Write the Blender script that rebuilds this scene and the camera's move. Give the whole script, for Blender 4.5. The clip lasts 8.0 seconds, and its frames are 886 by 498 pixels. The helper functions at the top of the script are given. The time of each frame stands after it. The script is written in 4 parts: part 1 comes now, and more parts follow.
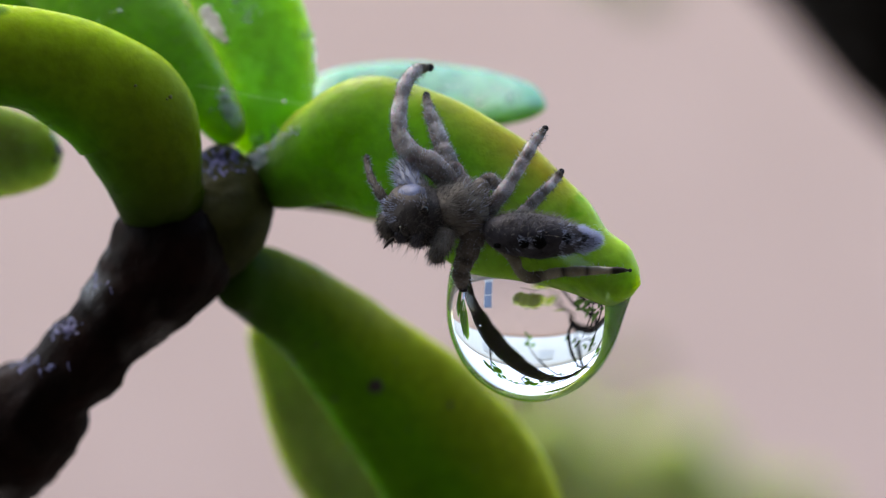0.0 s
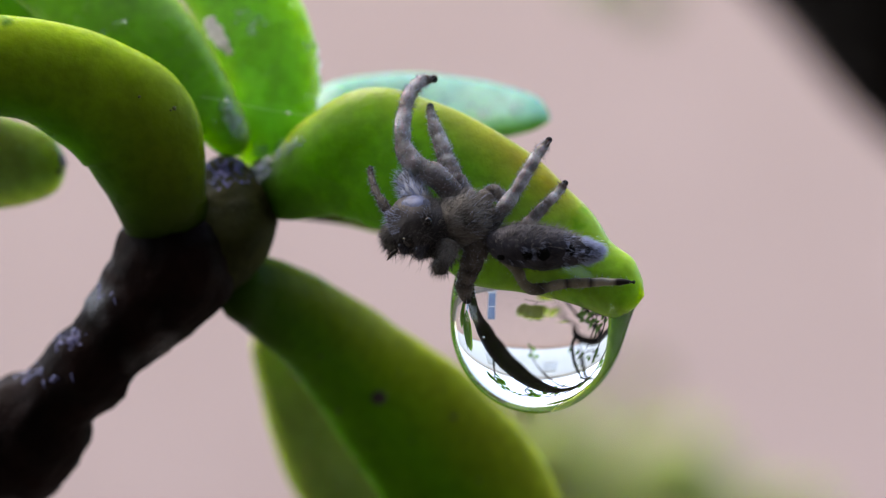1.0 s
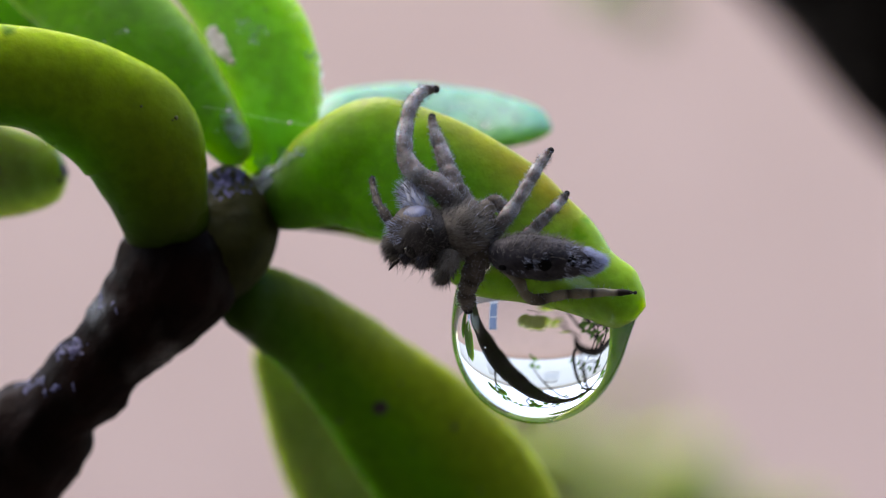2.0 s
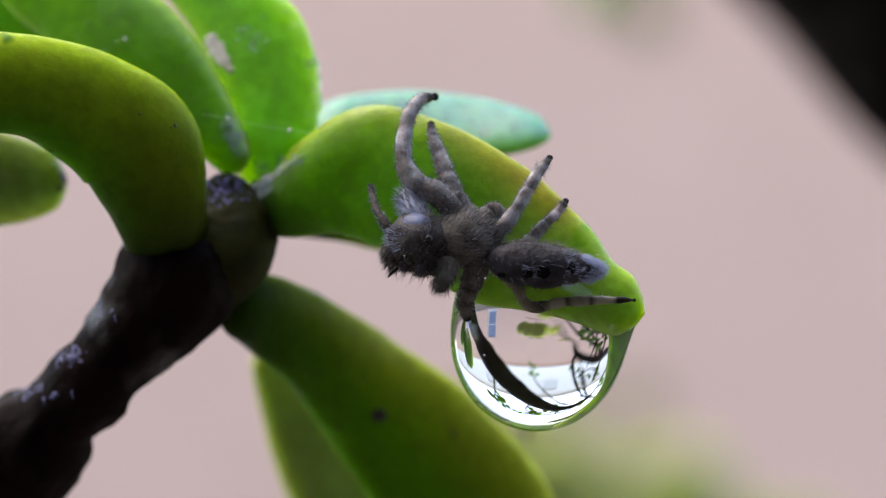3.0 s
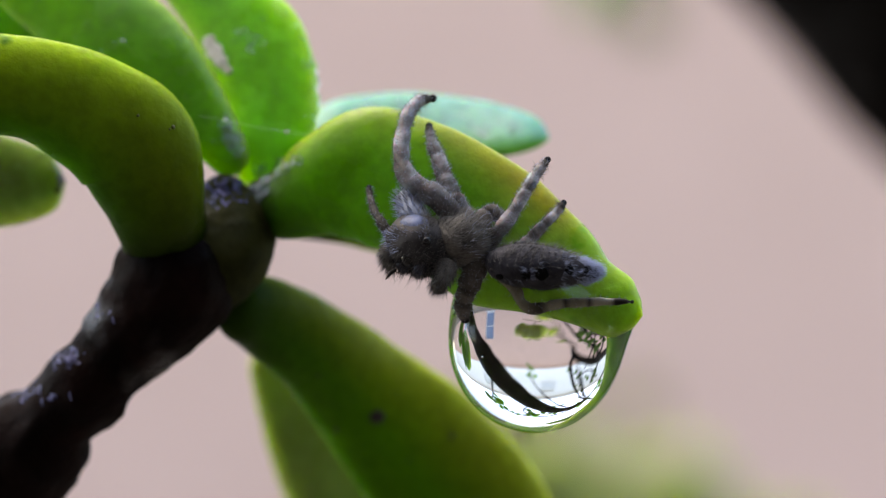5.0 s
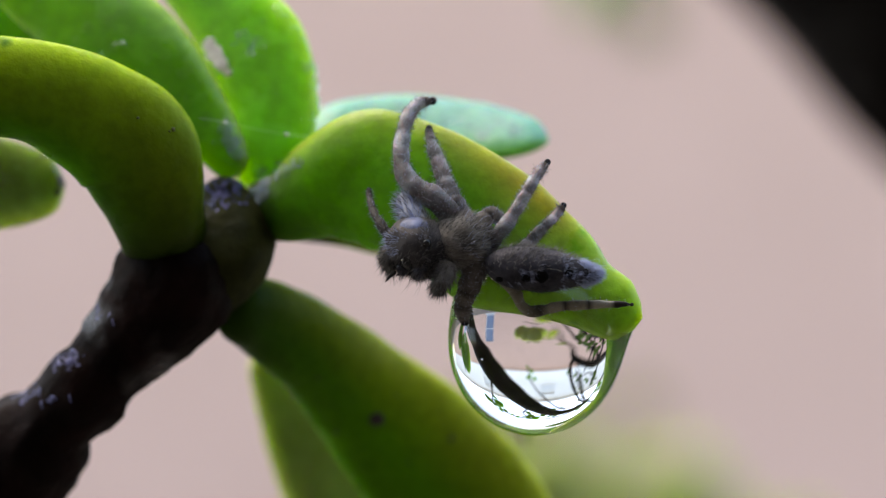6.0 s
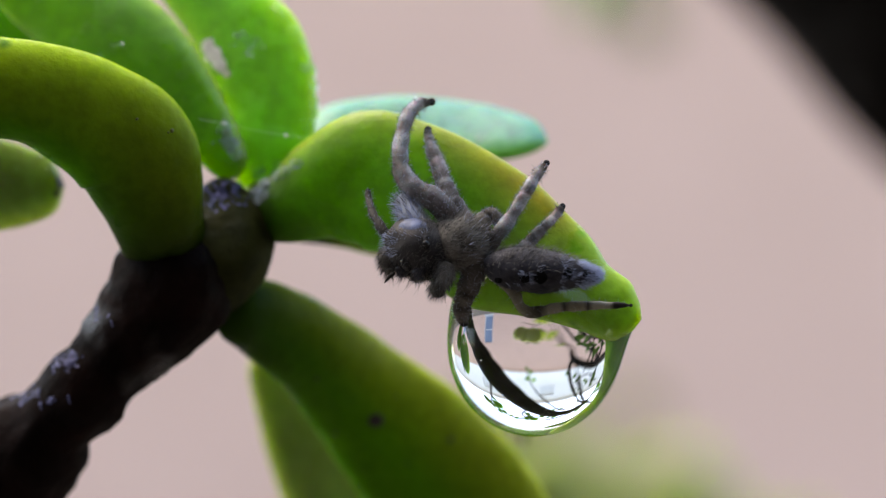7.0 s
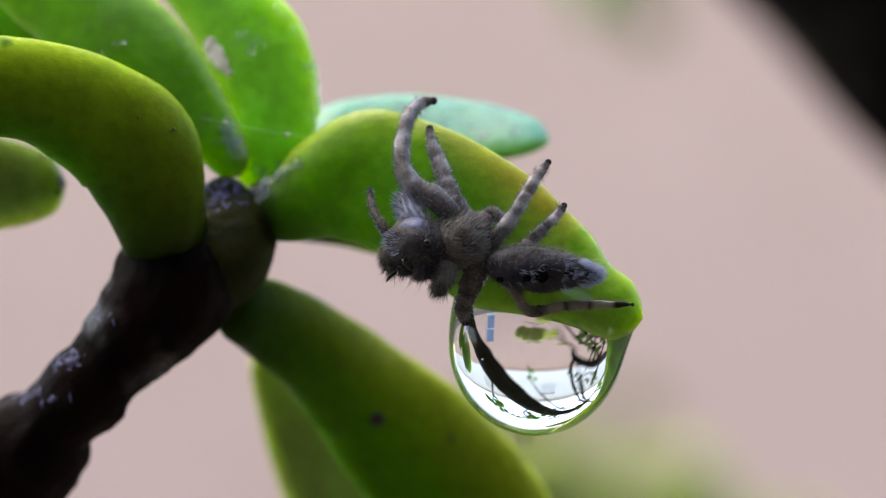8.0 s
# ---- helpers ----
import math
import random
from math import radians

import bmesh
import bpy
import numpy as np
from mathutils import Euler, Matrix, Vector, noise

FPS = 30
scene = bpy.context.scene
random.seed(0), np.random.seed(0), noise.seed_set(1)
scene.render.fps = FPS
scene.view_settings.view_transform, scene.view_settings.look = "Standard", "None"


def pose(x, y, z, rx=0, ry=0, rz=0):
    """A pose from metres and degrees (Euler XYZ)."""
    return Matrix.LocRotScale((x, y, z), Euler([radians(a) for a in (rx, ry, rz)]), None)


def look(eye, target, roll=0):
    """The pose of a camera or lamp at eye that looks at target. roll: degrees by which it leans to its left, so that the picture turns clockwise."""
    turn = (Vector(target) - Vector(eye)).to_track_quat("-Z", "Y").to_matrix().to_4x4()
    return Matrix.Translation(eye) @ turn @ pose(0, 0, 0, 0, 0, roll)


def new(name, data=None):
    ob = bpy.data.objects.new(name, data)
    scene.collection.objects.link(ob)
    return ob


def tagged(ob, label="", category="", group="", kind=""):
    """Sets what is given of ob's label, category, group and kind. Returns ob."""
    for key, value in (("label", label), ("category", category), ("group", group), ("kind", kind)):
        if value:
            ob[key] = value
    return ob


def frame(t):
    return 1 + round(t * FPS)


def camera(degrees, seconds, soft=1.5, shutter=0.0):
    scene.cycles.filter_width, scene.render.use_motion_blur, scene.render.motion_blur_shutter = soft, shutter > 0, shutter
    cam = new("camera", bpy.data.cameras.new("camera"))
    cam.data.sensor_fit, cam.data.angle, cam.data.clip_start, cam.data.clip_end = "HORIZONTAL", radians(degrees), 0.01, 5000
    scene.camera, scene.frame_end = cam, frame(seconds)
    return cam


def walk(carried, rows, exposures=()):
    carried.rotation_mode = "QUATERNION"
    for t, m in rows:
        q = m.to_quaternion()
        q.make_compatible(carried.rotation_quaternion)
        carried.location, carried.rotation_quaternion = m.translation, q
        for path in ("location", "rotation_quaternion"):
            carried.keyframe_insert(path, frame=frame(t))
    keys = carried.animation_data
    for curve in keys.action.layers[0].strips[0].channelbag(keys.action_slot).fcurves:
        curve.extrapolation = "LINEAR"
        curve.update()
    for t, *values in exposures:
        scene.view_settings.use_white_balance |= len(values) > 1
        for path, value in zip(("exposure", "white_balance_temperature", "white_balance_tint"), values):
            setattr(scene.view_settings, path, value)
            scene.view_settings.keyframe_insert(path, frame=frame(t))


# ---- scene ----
from mathutils.bvhtree import BVHTree

MM = 0.001
EYE = (0.0, -0.1018, 0.0)
cam = camera(14.0, 8.0, 1.1)
cam.data.dof.use_dof = True
cam.data.dof.focus_distance = 0.1016
cam.data.dof.aperture_fstop = 42.0
cam.data.dof.aperture_blades = 0


def aim(t, across, down, lean):
    """The turn of the hand-held camera: milliradians by which the subject drifts across and down, and the degrees by which the picture turns."""
    return t, pose(*EYE, 90 + math.degrees(down * 0.001), 0, math.degrees(across * 0.001)) @ pose(0, 0, 0, 0, 0, lean)


walk(cam, [aim(0.0, 0.03, 0.09, -0.15), aim(0.5, 0.57, 1.47, -0.15), aim(1.0, 1.03, 3.27, -0.08), aim(1.5, 1.61, 4.74, 0.04),
           aim(3.0, 1.19, 8.18, 0.03), aim(3.5, 1.08, 8.58, 0.03), aim(4.0, 0.97, 8.65, 0.0), aim(4.5, 0.71, 8.5, 0.0),
           aim(6.0, 0.56, 9.33, 0.08), aim(6.5, 0.34, 9.55, 0.08), aim(7.0, 0.28, 9.62, 0.05), aim(7.5, 0.65, 9.35, 0.1), aim(8.0, 0.74, 9.34, 0.1)],
     exposures=[(0.0, 0.8, 7800, 10), (1.5, 0.8, 7850, 14), (4.5, 0.8, 8000, 11), (6.0, 0.8, 8150, 10), (8.0, 0.8, 8150, 10)])

# ---- light: a pale overcast sky and a broad, veiled sun ----
SUN_UP, SUN_TURN = 62.0, -55.0
world = bpy.data.worlds.new("overcast_sky")
scene.world = world
world.use_nodes = True
wn = world.node_tree
sky = wn.nodes.new("ShaderNodeTexSky")
sky.sky_type = "NISHITA"
sky.sun_disc = False
sky.sun_elevation = radians(SUN_UP)
sky.sun_rotation = radians(SUN_TURN)
sky.air_density, sky.dust_density, sky.ozone_density = 1.0, 1.6, 1.0
wn.nodes["Background"].inputs["Strength"].default_value = 0.43
wn.links.new(sky.outputs["Color"], wn.nodes["Background"].inputs["Color"])

sun = new("sun", bpy.data.lights.new("sun", "SUN"))
sun.data.energy, sun.data.angle, sun.data.color = 0.95, radians(50), (1.0, 0.97, 0.94)
SUN_WAY = Vector((math.sin(radians(SUN_TURN)) * math.cos(radians(SUN_UP)), math.cos(radians(SUN_TURN)) * math.cos(radians(SUN_UP)), math.sin(radians(SUN_UP))))
sun.matrix_world = look(SUN_WAY * 10, (0, 0, 0))


# ---- materials ----
def material(name):
    m = bpy.data.materials.new(name)
    m.use_nodes = True
    return m, m.node_tree.nodes, m.node_tree.links, m.node_tree.nodes["Principled BSDF"]


def noise_node(nodes, links, scale, detail=4.0, rough=0.55):
    coord = nodes.new("ShaderNodeTexCoord")
    n = nodes.new("ShaderNodeTexNoise")
    n.inputs["Scale"].default_value, n.inputs["Detail"].default_value, n.inputs["Roughness"].default_value = scale, detail, rough
    links.new(coord.outputs["Object"], n.inputs["Vector"])
    return n.outputs["Fac"]


def ramp(nodes, links, fac, stops):
    r = nodes.new("ShaderNodeValToRGB")
    while len(r.color_ramp.elements) < len(stops):
        r.color_ramp.elements.new(0.5)
    for e, (p, c) in zip(r.color_ramp.elements, stops):
        e.position, e.color = p, (*c, 1) if len(c) == 3 else c
    links.new(fac, r.inputs["Fac"])
    return r.outputs["Color"]


def mix(nodes, links, fac, a, b, mode="MIX"):
    x = nodes.new("ShaderNodeMix")
    x.data_type, x.blend_type = "RGBA", mode
    for value, socket in ((fac, x.inputs["Factor"]), (a, x.inputs["A"]), (b, x.inputs["B"])):
        if isinstance(value, (int, float)):
            socket.default_value = value
        elif isinstance(value, tuple):
            socket.default_value = (*value, 1)
        else:
            links.new(value, socket)
    return x.outputs["Result"]


def bump(nodes, links, bsdf, height, strength, distance):
    b = nodes.new("ShaderNodeBump")
    b.inputs["Strength"].default_value, b.inputs["Distance"].default_value = strength, distance
    links.new(height, b.inputs["Height"])
    links.new(b.outputs["Normal"], bsdf.inputs["Normal"])


def attribute(nodes, name):
    a = nodes.new("ShaderNodeAttribute")
    a.attribute_name = name
    return a.outputs["Fac"]


def leaf_material(name, flesh, rim, rim_amount, glow, rough=0.32, scale=0.0016, gloss=0.22, foot=None, ripe=None):
    m, n, l, b = material(name)
    patches = noise_node(n, l, 260, 3)
    grain = noise_node(n, l, 3200, 3)
    base = ramp(n, l, patches, [(0.3, tuple(c * 0.75 for c in flesh)), (0.7, tuple(c * 1.2 for c in flesh))])
    margin = n.new("ShaderNodeMath")
    margin.operation = "MULTIPLY"
    l.new(attribute(n, "margin"), margin.inputs[0])
    margin.inputs[1].default_value = rim_amount
    base = mix(n, l, margin.outputs[0], base, rim)
    if ripe:
        late = mix(n, l, 1.0, ramp(n, l, attribute(n, "along"), [(p, (v, v, v)) for p, v in zip(ripe[0], (0, 1, 1, 0))]), ramp(n, l, attribute(n, "margin"), [(0.1, (0, 0, 0)), (0.7, (1, 1, 1))]), "MULTIPLY")
        end = ramp(n, l, attribute(n, "along"), [(ripe[2][0], (0, 0, 0)), (ripe[2][1], (0.85, 0.85, 0.85))])
        base = mix(n, l, end, base, ripe[2][2])
        base = mix(n, l, late, base, ripe[1])
    speck = ramp(n, l, noise_node(n, l, 2300, 2, 0.6), [(0.35, (0.87, 0.87, 0.87)), (0.65, (1.1, 1.1, 1.1))])
    base = mix(n, l, 1.0, base, speck, "MULTIPLY")
    fleck = ramp(n, l, noise_node(n, l, 900, 2, 0.4), [(0.70, (0, 0, 0)), (0.80, (1, 1, 1))])
    base = mix(n, l, fleck, base, tuple(c * 0.55 for c in flesh))
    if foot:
        # Darker foot: some browning, plus shade near the stem put into the colour.
        foot_shade = ramp(n, l, attribute(n, "along"), [(foot[0], (1, 1, 1)), (foot[1], (0, 0, 0))])
        base = mix(n, l, foot_shade, base, foot[2])
    l.new(base, b.inputs["Base Color"])
    damp = ramp(n, l, noise_node(n, l, 420, 3, 0.5), [(0.45, (rough, rough, rough)), (0.62, (rough * 0.45, rough * 0.45, rough * 0.45))])
    l.new(damp, b.inputs["Roughness"])
    b.inputs["Subsurface Weight"].default_value = glow
    b.inputs["Subsurface Radius"].default_value = (0.75, 1.0, 0.18)
    b.inputs["Subsurface Scale"].default_value = scale
    b.inputs["Specular IOR Level"].default_value = gloss
    bump(n, l, b, grain, 0.4, 0.00008)
    return m


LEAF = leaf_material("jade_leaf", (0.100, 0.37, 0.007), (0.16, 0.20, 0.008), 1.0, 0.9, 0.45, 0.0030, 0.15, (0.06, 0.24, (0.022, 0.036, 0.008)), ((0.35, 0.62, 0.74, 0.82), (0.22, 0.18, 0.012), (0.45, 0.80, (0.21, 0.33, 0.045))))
LEAF_SMALL = leaf_material("jade_leaf_small", (0.100, 0.32, 0.010), (0.16, 0.24, 0.012), 0.6, 0.8, 0.45, 0.0020, 0.15)
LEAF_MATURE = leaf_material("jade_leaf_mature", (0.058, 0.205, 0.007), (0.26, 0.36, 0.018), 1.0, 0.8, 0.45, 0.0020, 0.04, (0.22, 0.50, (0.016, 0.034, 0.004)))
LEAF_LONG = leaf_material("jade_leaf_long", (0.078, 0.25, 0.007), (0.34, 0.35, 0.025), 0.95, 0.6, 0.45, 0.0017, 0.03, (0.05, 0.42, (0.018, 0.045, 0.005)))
LEAF_YOUNG = leaf_material("jade_leaf_young", (0.15, 0.39, 0.050), (0.28, 0.47, 0.11), 0.45, 0.95, 0.36, 0.0036, 0.5)
LEAF_SIDE = leaf_material("jade_leaf_side", (0.085, 0.25, 0.013), (0.24, 0.33, 0.04), 0.6, 0.95, 0.36, 0.0034, 0.4)
# Bluish flesh colour carries the sky mirrored in this leaf's wet top.
LEAF_SHEEN = leaf_material("jade_leaf_sky_sheen", (0.12, 0.36, 0.29), (0.16, 0.45, 0.08), 1.0, 0.6, 0.35, 0.0016, 0.22)
LEAF_YELLOW = leaf_material("jade_leaf_yellowing", (0.38, 0.43, 0.12), (0.44, 0.48, 0.14), 0.5, 0.9, 0.4, 0.006)
LEAF_OLD = leaf_material("jade_leaf_old", (0.115, 0.12, 0.048), (0.46, 0.46, 0.28), 0.9, 1.0, 0.35, 0.003)
DROP_RIM_GREEN = leaf_material("drop_rim_green", (0.065, 0.19, 0.008), (0.09, 0.22, 0.01), 0.6, 0.5, 0.4, 0.0015)
TREE_LEAF = leaf_material("tree_leaf", (0.10, 0.20, 0.03), (0.14, 0.24, 0.05), 0.4, 0.3, 0.4, 0.002)
LEAF_DULL = leaf_material("jade_leaf_dull", (0.20, 0.20, 0.085), (0.36, 0.33, 0.16), 0.7, 0.7, 0.4, 0.0025)


def bark_material(name, dark, light, rough, grain_scale, wet=0.25):
    m, n, l, b = material(name)
    base = ramp(n, l, noise_node(n, l, grain_scale, 5), [(0.3, dark), (0.7, light)])
    l.new(base, b.inputs["Base Color"])
    film = ramp(n, l, noise_node(n, l, grain_scale * 0.45, 2), [(0.55, (rough, rough, rough)), (0.66, (0.2, 0.2, 0.2))])
    l.new(film, b.inputs["Roughness"])
    shine = ramp(n, l, noise_node(n, l, grain_scale * 0.45, 2), [(0.55, (wet, wet, wet)), (0.66, (wet * 6, wet * 6, wet * 6))])
    l.new(shine, b.inputs["Specular IOR Level"])
    bump(n, l, b, noise_node(n, l, grain_scale * 2.2, 5, 0.65), 0.7, 0.00015)
    return m


BARK = bark_material("wet_brown_bark", (0.002, 0.0012, 0.001), (0.012, 0.0045, 0.0035), 0.6, 700, 0.04)
BARK_GREEN = bark_material("olive_young_bark", (0.012, 0.013, 0.004), (0.045, 0.05, 0.012), 0.6, 600, 0.05)
BARK_DARK = bark_material("dark_wet_bark", (0.003, 0.0025, 0.002), (0.008, 0.006, 0.005), 0.8, 300, 0.03)


def sky_glint_material():
    m, n, l, b = material("sky_glint_on_bark")
    # Bluish base colour and tint stand in for the sky's reflection.
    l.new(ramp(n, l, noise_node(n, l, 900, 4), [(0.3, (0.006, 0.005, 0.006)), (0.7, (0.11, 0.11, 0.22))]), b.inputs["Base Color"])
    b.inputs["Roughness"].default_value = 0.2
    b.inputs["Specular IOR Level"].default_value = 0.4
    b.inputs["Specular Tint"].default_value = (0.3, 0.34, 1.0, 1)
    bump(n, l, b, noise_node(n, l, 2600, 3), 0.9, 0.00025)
    return m


SKY_GLINT = sky_glint_material()


def water_material():
    m, n, l, b = material("clear_water")
    b.inputs["Base Color"].default_value = (1, 1, 1, 1)
    b.inputs["Roughness"].default_value = 0.0
    b.inputs["IOR"].default_value = 1.333
    b.inputs["Transmission Weight"].default_value = 1.0
    return m


WATER = water_material()


def plain(name, dark, light, scale, rough, metallic=0.0, relief=0.0, depth=0.0001):
    m, n, l, b = material(name)
    l.new(ramp(n, l, noise_node(n, l, scale, 4), [(0.3, dark), (0.7, light)]), b.inputs["Base Color"])
    b.inputs["Roughness"].default_value, b.inputs["Metallic"].default_value = rough, metallic
    if relief:
        bump(n, l, b, noise_node(n, l, scale * 3, 5), relief, depth)
    return m


PINK = plain("pink_plaster", (0.61, 0.397, 0.325), (0.67, 0.44, 0.364), 2.5, 0.9, 0, 0.3, 0.004)
CREAM = plain("white_plaster", (0.84, 0.83, 0.82), (0.90, 0.89, 0.88), 2.0, 0.9, 0, 0.3, 0.004)
GROUND = plain("dark_paving", (0.09, 0.08, 0.07), (0.14, 0.125, 0.11), 1.5, 0.9, 0, 0.4, 0.01)
FRAME_PAINT = plain("white_window_paint", (0.7, 0.71, 0.73), (0.8, 0.8, 0.81), 6, 0.5)
PANE = plain("blue_window_glass", (0.16, 0.22, 0.34), (0.22, 0.29, 0.42), 1.2, 0.05)


# ---- mesh helpers ----
def finish(bm, name, mat, smooth=True):
    data = bpy.data.meshes.new(name)
    bm.normal_update()
    bm.to_mesh(data)
    bm.free()
    data.materials.append(mat)
    if smooth:
        data.polygons.foreach_set("use_smooth", [True] * len(data.polygons))
    return data


def thing(name, base, label, category, group="", kind=""):
    ob = new(name)
    ob.empty_display_size = 0.002
    ob.location = base
    return tagged(ob, label, category, group, kind)


def place_of(ob):
    """Where a thing stands; its parts keep world coordinates of their own."""
    return Matrix() if ob.parent else Matrix.Translation(ob.location)


def part(name, bm, mat, parent, label="", smooth=True, kind=""):
    """Links a bmesh, given in world coordinates, as one mesh under a thing or part."""
    ob = new(name, finish(bm, name, mat, smooth))
    ob.parent = parent
    ob.matrix_parent_inverse = place_of(parent).inverted()
    return tagged(ob, label, kind=kind)


def spline(points, count):
    """Catmull-Rom through control points of any width, evenly over their length."""
    p = np.array(points, float)
    p = np.vstack([2 * p[0] - p[1], p, 2 * p[-1] - p[-2]])
    out, steps = [], 24
    for i in range(1, len(p) - 2):
        for k in range(steps):
            t = k / steps
            out.append(0.5 * (2 * p[i] + (p[i + 1] - p[i - 1]) * t + (2 * p[i - 1] - 5 * p[i] + 4 * p[i + 1] - p[i + 2]) * t * t
                              + (3 * p[i] - p[i - 1] - 3 * p[i + 1] + p[i + 2]) * t ** 3))
    out.append(p[-2])
    out = np.array(out)
    s = np.concatenate([[0], np.cumsum(np.linalg.norm(np.diff(out[:, :3], axis=0), axis=1))])
    want = np.linspace(0, s[-1], count)
    return np.stack([np.interp(want, s, out[:, j]) for j in range(out.shape[1])], axis=1)


def sweep(stations, rings, sides, power=1.0, ruffle=0.0, grain=0.6, caps=(0.06, 0.08), cup=0.0, lumps=None, edge=None):
    """A closed body swept along a spine. Stations, in mm: x, y, z, half width, half thickness, roll in degrees."""
    st = spline(stations, rings)
    pos = st[:, :3]
    tan = np.gradient(pos, axis=0)
    tan /= np.linalg.norm(tan, axis=1)[:, None]
    bm = bmesh.new()
    margin = bm.verts.layers.float.new("margin")
    along = bm.verts.layers.float.new("along")
    loops = []
    for i in range(rings):
        t = Vector(tan[i])
        side = t.cross(Vector((0, 1, 0)))
        if side.length < 0.05:
            side = t.cross(Vector((1, 0, 0)))
        side.normalize()
        normal = side.cross(t).normalized()
        turn = Matrix.Rotation(radians(st[i, 5]), 3, t)
        side, normal = turn @ side, turn @ normal
        s = i / (rings - 1)
        k = 1.0
        if s < caps[0]:
            k = math.sqrt(max(0.0, 1 - (1 - s / caps[0]) ** 2))
        elif s > 1 - caps[1]:
            k = math.sqrt(max(0.0, 1 - ((s - 1 + caps[1]) / caps[1]) ** 2))
        k = max(k, 0.03)
        if lumps:
            k *= lumps(s)
        loop = []
        for j in range(sides):
            a = 2 * math.pi * j / sides
            c, q = math.cos(a), math.sin(a)
            u = math.copysign(abs(c) ** power, c)
            v = math.copysign(abs(q) ** power, q)
            p = Vector(pos[i]) + side * (st[i, 3] * k * u) + normal * (st[i, 4] * k * v + cup * st[i, 3] * k * (u * u - 0.4))
            if ruffle:
                p += (side * u + normal * v) * ruffle * (noise.noise(p * grain) + 0.4 * noise.noise(p * grain * 3.1))
            w = bm.verts.new(p * MM)
            w[margin] = abs(u) ** 5 if edge is None else max(0.0, (edge[0] * u + edge[2]) / (1 + edge[2])) ** edge[1]
            w[along] = s
            loop.append(w)
        loops.append(loop)
    for a, b in zip(loops, loops[1:]):
        for j in range(sides):
            bm.faces.new((a[j], a[(j + 1) % sides], b[(j + 1) % sides], b[j]))
    bm.faces.new(list(reversed(loops[0])))
    bm.faces.new(loops[-1])
    bmesh.ops.recalc_face_normals(bm, faces=bm.faces[:])
    return bm


def tube(points, rings=40, sides=20, ruffle=0.0, grain=0.6, caps=(0.04, 0.04), lumps=None):
    """A round body: points in mm with a radius."""
    return sweep([(*p[:3], p[3], p[3], 0) for p in points], rings, sides, 1.0, ruffle, grain, caps, 0.0, lumps)


def ball(centre, radii, turn=(0, 0, 0), segments=24, ruffle=0.0, grain=1.0, taper=0.0):
    """An ellipsoid in mm, tapered along its long x axis and turned by degrees."""
    bm = bmesh.new()
    bmesh.ops.create_uvsphere(bm, u_segments=segments, v_segments=segments * 2 // 3, radius=1.0)
    r = Euler([radians(a) for a in turn]).to_matrix()
    for v in bm.verts:
        p = v.co.copy()
        k = 1 - taper * p.x
        p = Vector((p.x * radii[0], p.y * radii[1] * k, p.z * radii[2] * k))
        p = r @ p + Vector(centre)
        if ruffle:
            p += (p - Vector(centre)).normalized() * ruffle * noise.noise(p * grain)
        v.co = p * MM
    return bm


def box(lo, hi, bevel=0.0):
    bm = bmesh.new()
    bmesh.ops.create_cube(bm, size=1.0)
    for v in bm.verts:
        v.co = Vector([(a + b) / 2 + c * (b - a) for a, b, c in zip(lo, hi, v.co)])
    if bevel:
        bmesh.ops.bevel(bm, geom=bm.edges[:], offset=bevel, segments=2, affect="EDGES")
    return bm


# ---- the setting: paving, the pink house opposite, an added wall and slab behind ----
def structure(name, bm, mat, label, category, smooth=False):
    return tagged(new(name, finish(bm, name, mat, smooth)), label, category, kind="structure")


FLOOR_Z = -2.60
bm = bmesh.new()
bmesh.ops.create_grid(bm, x_segments=40, y_segments=40, size=400)
for v in bm.verts:
    v.co.z = FLOOR_Z
structure("ground", bm, GROUND, "dark grey-brown paved ground of the yard", "ground")

FACADE_Y = 10.0


def wall_with_openings(name, x0, x1, z0, z1, y, thick, openings, mat, label):
    """A wall in one mesh with openings (x0, x1, z0, z1) cut through it."""
    xs = sorted({x0, x1, *[o[0] for o in openings], *[o[1] for o in openings]})
    zs = sorted({z0, z1, *[o[2] for o in openings], *[o[3] for o in openings]})
    bm = bmesh.new()
    for a, b in zip(xs, xs[1:]):
        for c, d in zip(zs, zs[1:]):
            mx, mz = (a + b) / 2, (c + d) / 2
            if any(o[0] < mx < o[1] and o[2] < mz < o[3] for o in openings):
                continue
            vs = {}
            for i, x in enumerate((a, b)):
                for j, yy in enumerate((y, y + thick)):
                    for k, z in enumerate((c, d)):
                        vs[i, j, k] = bm.verts.new((x, yy, z))
            for q in (((0, 0, 0), (1, 0, 0), (1, 0, 1), (0, 0, 1)), ((0, 1, 0), (0, 1, 1), (1, 1, 1), (1, 1, 0)),
                      ((0, 0, 0), (0, 0, 1), (0, 1, 1), (0, 1, 0)), ((1, 0, 0), (1, 1, 0), (1, 1, 1), (1, 0, 1)),
                      ((0, 0, 0), (0, 1, 0), (1, 1, 0), (1, 0, 0)), ((0, 0, 1), (1, 0, 1), (1, 1, 1), (0, 1, 1))):
                bm.faces.new([vs[k] for k in q])
    bmesh.ops.remove_doubles(bm, verts=bm.verts[:], dist=1e-5)
    return structure(name, bm, mat, label, "wall")


